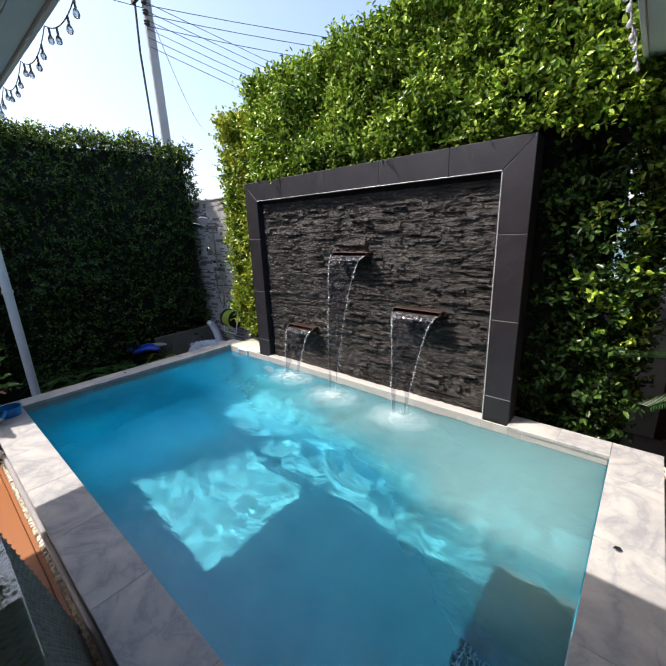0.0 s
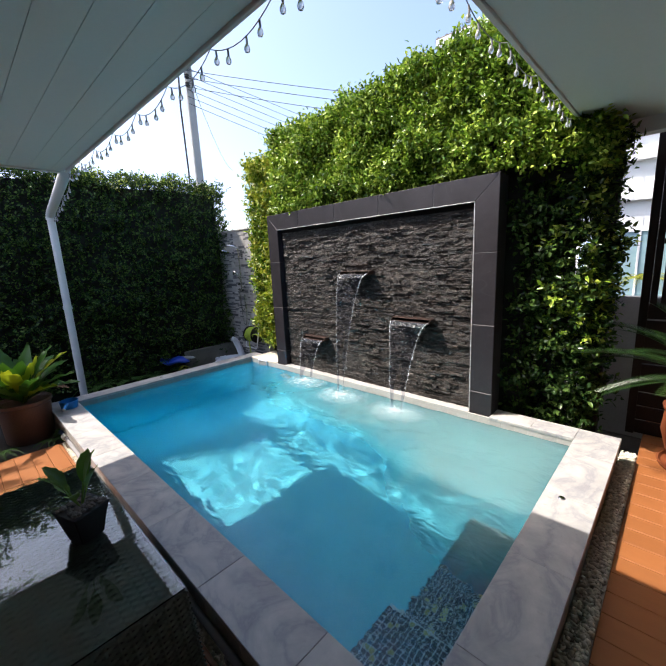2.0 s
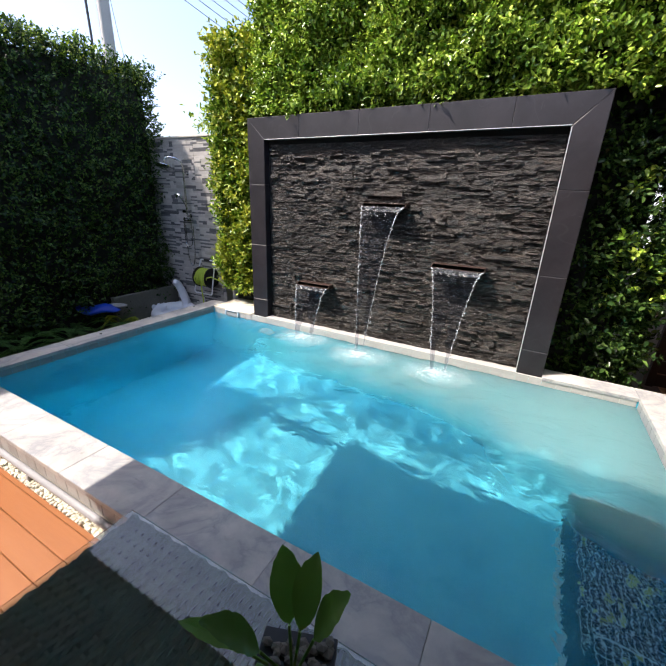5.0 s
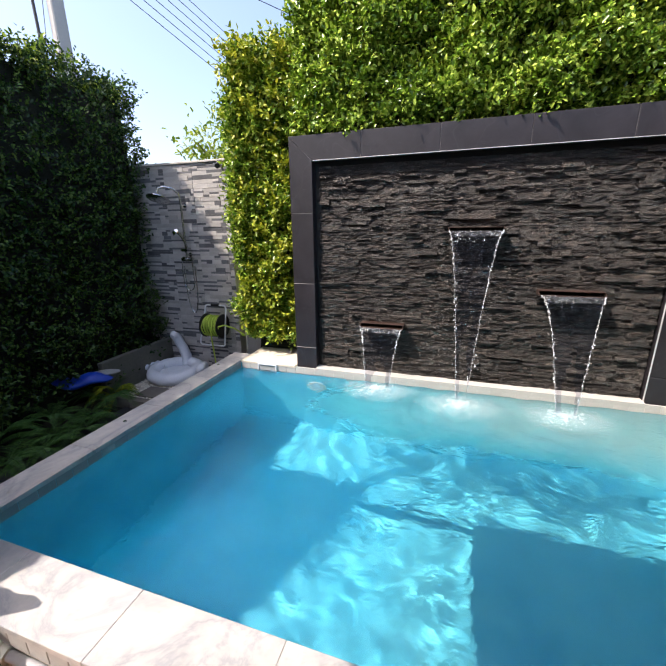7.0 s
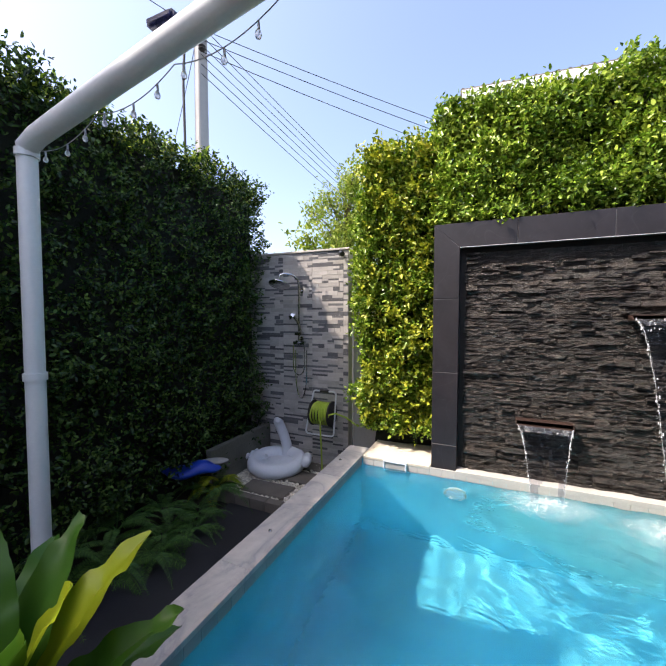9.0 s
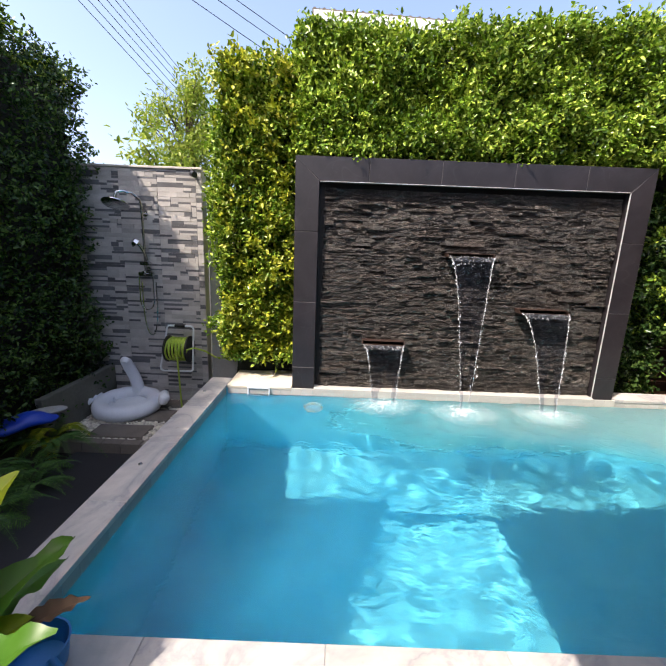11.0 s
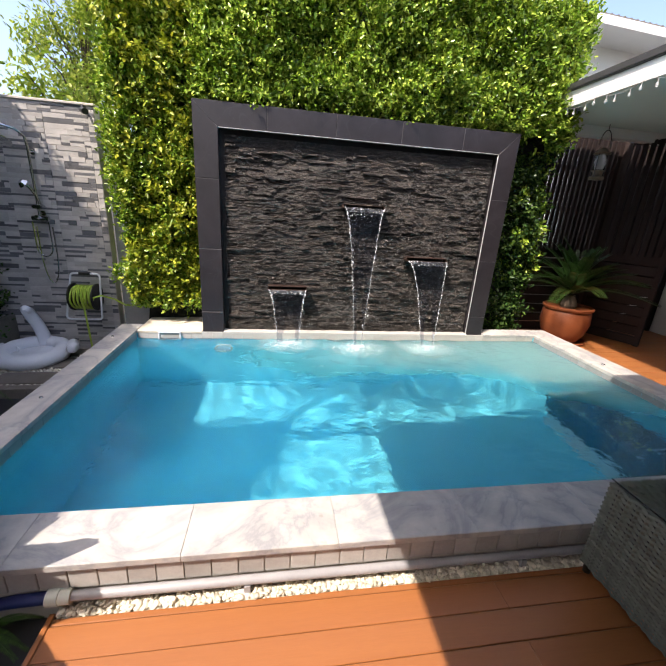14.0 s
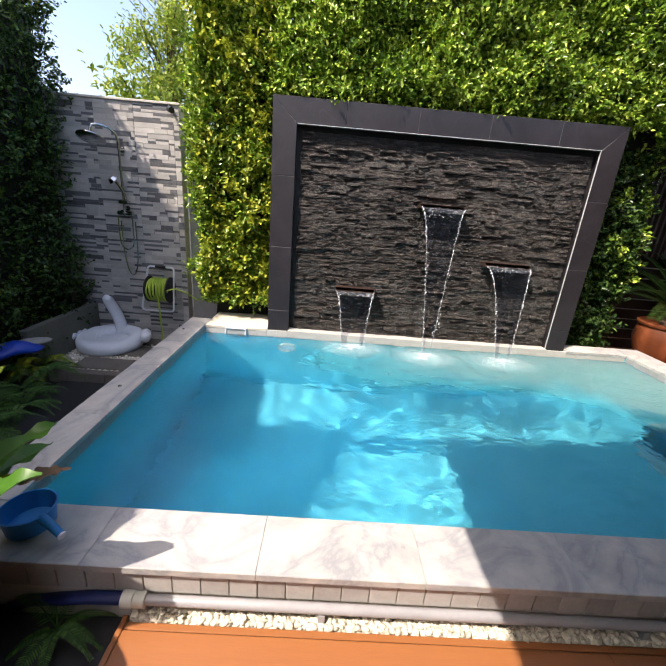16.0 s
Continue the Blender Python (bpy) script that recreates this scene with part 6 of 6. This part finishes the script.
# ---- string lights ----
def string_lights(label, a, b, spans, sag, per):
    s = thing("string_lights", label, "string lights", a)
    a, b = Vector(a), Vector(b)
    pts, bulbs = [], []
    steps = 10
    for k in range(spans):
        for q in range(steps):
            t = (k + q / steps) / spans
            pts.append((b - a) * t + Vector((0, 0, -sag * 4 * (q / steps) * (1 - q / steps))))
    pts.append(b - a)
    bm = bmesh.new()
    tube(bm, pts, 0.0022, 5)
    part("cable", bm, LIGHT_CABLE, s)
    n = spans * per
    for k in range(n):
        i = min(len(pts) - 1, int((k + 0.5) / n * (len(pts) - 1)))
        p = pts[i]
        bm = bmesh.new()
        rod(bm, p, p + Vector((0.003, 0, -0.026)), 0.0045, 8)
        so = part("socket", bm, LIGHT_CABLE, s)
        bm = bmesh.new()
        lathe(bm, [(0.003, -0.058), (0.009, -0.055), (0.012, -0.046), (0.010, -0.036), (0.005, -0.027)], 12, p)
        part("bulb", bm, BULB, so, smooth=True)
    return s


string_lights("string of clear bulbs along the roof edge", (-3.44, 0.50, 2.60), (0.2, 0.50, 2.60), 8, 0.06, 4)
string_lights("string of clear bulbs along the roof edge", (0.215, 0.55, 2.60), (0.215, 2.85, 2.60), 5, 0.05, 4)
string_lights("string of clear bulbs along the leaning pipe", (-5.02, 0.62, 2.37), (-3.50, 0.52, 2.54), 3, 0.05, 3)

# ---- beyond the garden ----
up = thing("utility_pole", "grey concrete utility pole with fittings and cables", "utility pole", (-6.79, 3.63, -0.3))
bm = bmesh.new()
r = bmesh.ops.create_cone(bm, cap_ends=True, segments=4, radius1=0.125, radius2=0.095, depth=6.6, matrix=pose(0, 0, 3.3, 0, 0, 25))
bmesh.ops.bevel(bm, geom=bm.edges[:], offset=0.015, segments=1, affect="EDGES")
part("pole", bm, POLE, up)
for k, z in enumerate((5.5, 5.65, 5.8, 5.95, 6.1)):
    bm = bmesh.new()
    lathe(bm, [(0.03, 0), (0.05, 0.02), (0.03, 0.04), (0.05, 0.06), (0.03, 0.08)], 12, (0.12, -0.1, z))
    part("insulator", bm, CABLE, up, smooth=True)
bm = bmesh.new()
box(bm, -0.22, 0.24, -0.16, -0.11, 5.9, 5.98)
part("crossarm", bm, CABLE, up)
bm = bmesh.new()
tube(bm, [(-0.16, -0.12, 5.9), (-0.2, -0.14, 5.2), (-0.19, -0.13, 4.0), (-0.21, -0.14, 3.0), (-0.19, -0.13, 1.0)], 0.018, 8)
part("riser_cable", bm, CABLE, up, smooth=True)
SPANS = [(5.85 - 0.13 * k, 0.9 + 0.06 * k, 13.2 - 0.8 * k, -1.1 - 0.1 * k, 0.05) for k in range(6)]  # along the lane
SPANS += [(5.80, 9.0, 7.7, -1.5, 0.25), (5.66, 9.0, 7.7, -1.6, 0.25), (5.50, 8.6, 7.9, -1.4, 0.3), (5.95, -8, 6, 0.3, 0.4), (5.75, -3.0, -9, 1.4, 0.3)]
for z0, dx, dy, dz, sag in SPANS:
    bm = bmesh.new()
    tube(bm, [(0.1 + dx * t, -0.1 + dy * t, z0 + dz * t - sag * 4 * t * (1 - t)) for t in [k / 16 for k in range(17)]], 0.0055, 5)
    part("wire", bm, CABLE, up)


def tree(at, height, seed, blobs, mat, label, spread=0.2, low=0.6):
    t = thing("tree", label, "tree", at)
    rng = np.random.default_rng(seed)
    bm = bmesh.new()
    tube(bm, [(0, 0, 0), (0.05, 0.02, height * 0.35), (-0.02, 0.05, height * 0.7), (0.02, 0, height * 0.95)], lambda k: 0.07 * (1 - 0.75 * k), 10)
    part("trunk", bm, BARK, t, smooth=True)
    bm = bmesh.new()
    cs = []
    for _ in range(blobs):
        c = Vector((rng.normal(0, spread), rng.normal(0, spread), height * rng.uniform(low, 1.0)))
        cs.append(c)
        tube(bm, [(0, 0, c.z * 0.7), (c * 0.5 + Vector((0, 0, c.z * 0.42)))[:], c[:]], lambda k: 0.018 * (1 - 0.7 * k), 6)
    part("limbs", bm, BARK, t)
    n = blobs * 150
    base = np.repeat(np.array([c[:] for c in cs]), 150, 0) + rng.normal(0, 0.13, (n, 3))
    ln = rng.uniform(0.06, 0.11, n)
    leaves("crown", mat, base, rng.normal(0, 1, (n, 3)), rng.normal(0, 0.5, (n, 3)) + (0, 0, 1), ln, ln * 0.4, t)
    return t


tree((-5.25, 4.6, -0.3), 3.05, 51, 26, TREE, "young yellow-green tree just beyond the wall", 0.2)
tree((-6.15, 7.5, -0.3), 5.0, 52, 60, TREE, "light green tree standing beyond the lane wall", 0.36, 0.55)
tree((-7.1, -1.55, -0.3), 6.4, 53, 70, HEDGE_SHADED, "tall dark-leaved tree behind the side hedge", 0.40, 0.5)

# neighbour's house
nb = thing("neighbour_house", "white two-storey house with a tiled roof behind the hedge", "house", (-3.4, 9.05, -0.30), turn=4.5)
one_box("wall", (0.3, 14, 0.0, 0.25, 0, 6.5), PAINT, nb, bevel=0)
one_box("wall", (0.3, 0.55, 0.251, 7, 0, 6.5), PAINT, nb, bevel=0)
for z, hgt in ((2.85, 0.14), (3.6, 0.25)):
    one_box("ledge", (0.2, 14, -0.12, -0.001, z, z + hgt), PAINT, nb, bevel=0.01)
one_box("eave", (-0.3, 14.4, -1.0, 0.6, 6.501, 6.58), PAINT, nb, bevel=0.005)
one_box("fascia", (-0.32, 14.4, -1.04, -1.001, 6.48, 6.67), PAINT, nb, bevel=0.004)
rf = one_box("roof", (-0.35, 14.4, -1.0, 8, 6.60, 6.72), ROOF_TILE, nb, bevel=0.01)
for k in range(72):
    bm = bmesh.new()
    rod(bm, (-0.3 + 0.2 * k, -0.98, 6.70), (-0.3 + 0.2 * k, 1.5, 6.98), 0.045, 10)
    part("roof_tile", bm, ROOF_TILE, rf, smooth=True)
for x0, x1 in ((2.6, 4.6), (5.4, 7.4), (9, 11)):
    wn_ = one_box("window", (x0, x1, -0.03, -0.002, 0.95, 2.25), WINDOW_GLASS, nb, bevel=0.002)
    for d in ((x0 - 0.06, x1 + 0.06, -0.06, -0.031, 2.252, 2.32), (x0 - 0.06, x1 + 0.06, -0.09, -0.031, 0.88, 0.948), (x0 - 0.06, x0, -0.06, -0.031, 0.949, 2.251), (x1, x1 + 0.06, -0.06, -0.031, 0.949, 2.251), ((x0 + x1) / 2 - 0.02, (x0 + x1) / 2 + 0.02, -0.055, -0.031, 0.949, 2.251)):
        one_box("frame", d, PAINT, wn_, bevel=0.002)
    for k in range(7):
        bm = bmesh.new()
        rod(bm, (x0 + 0.05 + 0.07 * k, -0.045, 0.96), (x0 + 0.05 + 0.07 * k, -0.045, 2.24), 0.03, 8)
        part("curtain_fold", bm, CURTAIN, wn_, smooth=True)
fern(np.random.default_rng(88), (0.62, 4.55, 1.28), 16, 0.36, HEDGE_YELLOW, "hanging yellow-green fern beyond the boundary wall", 0.8)
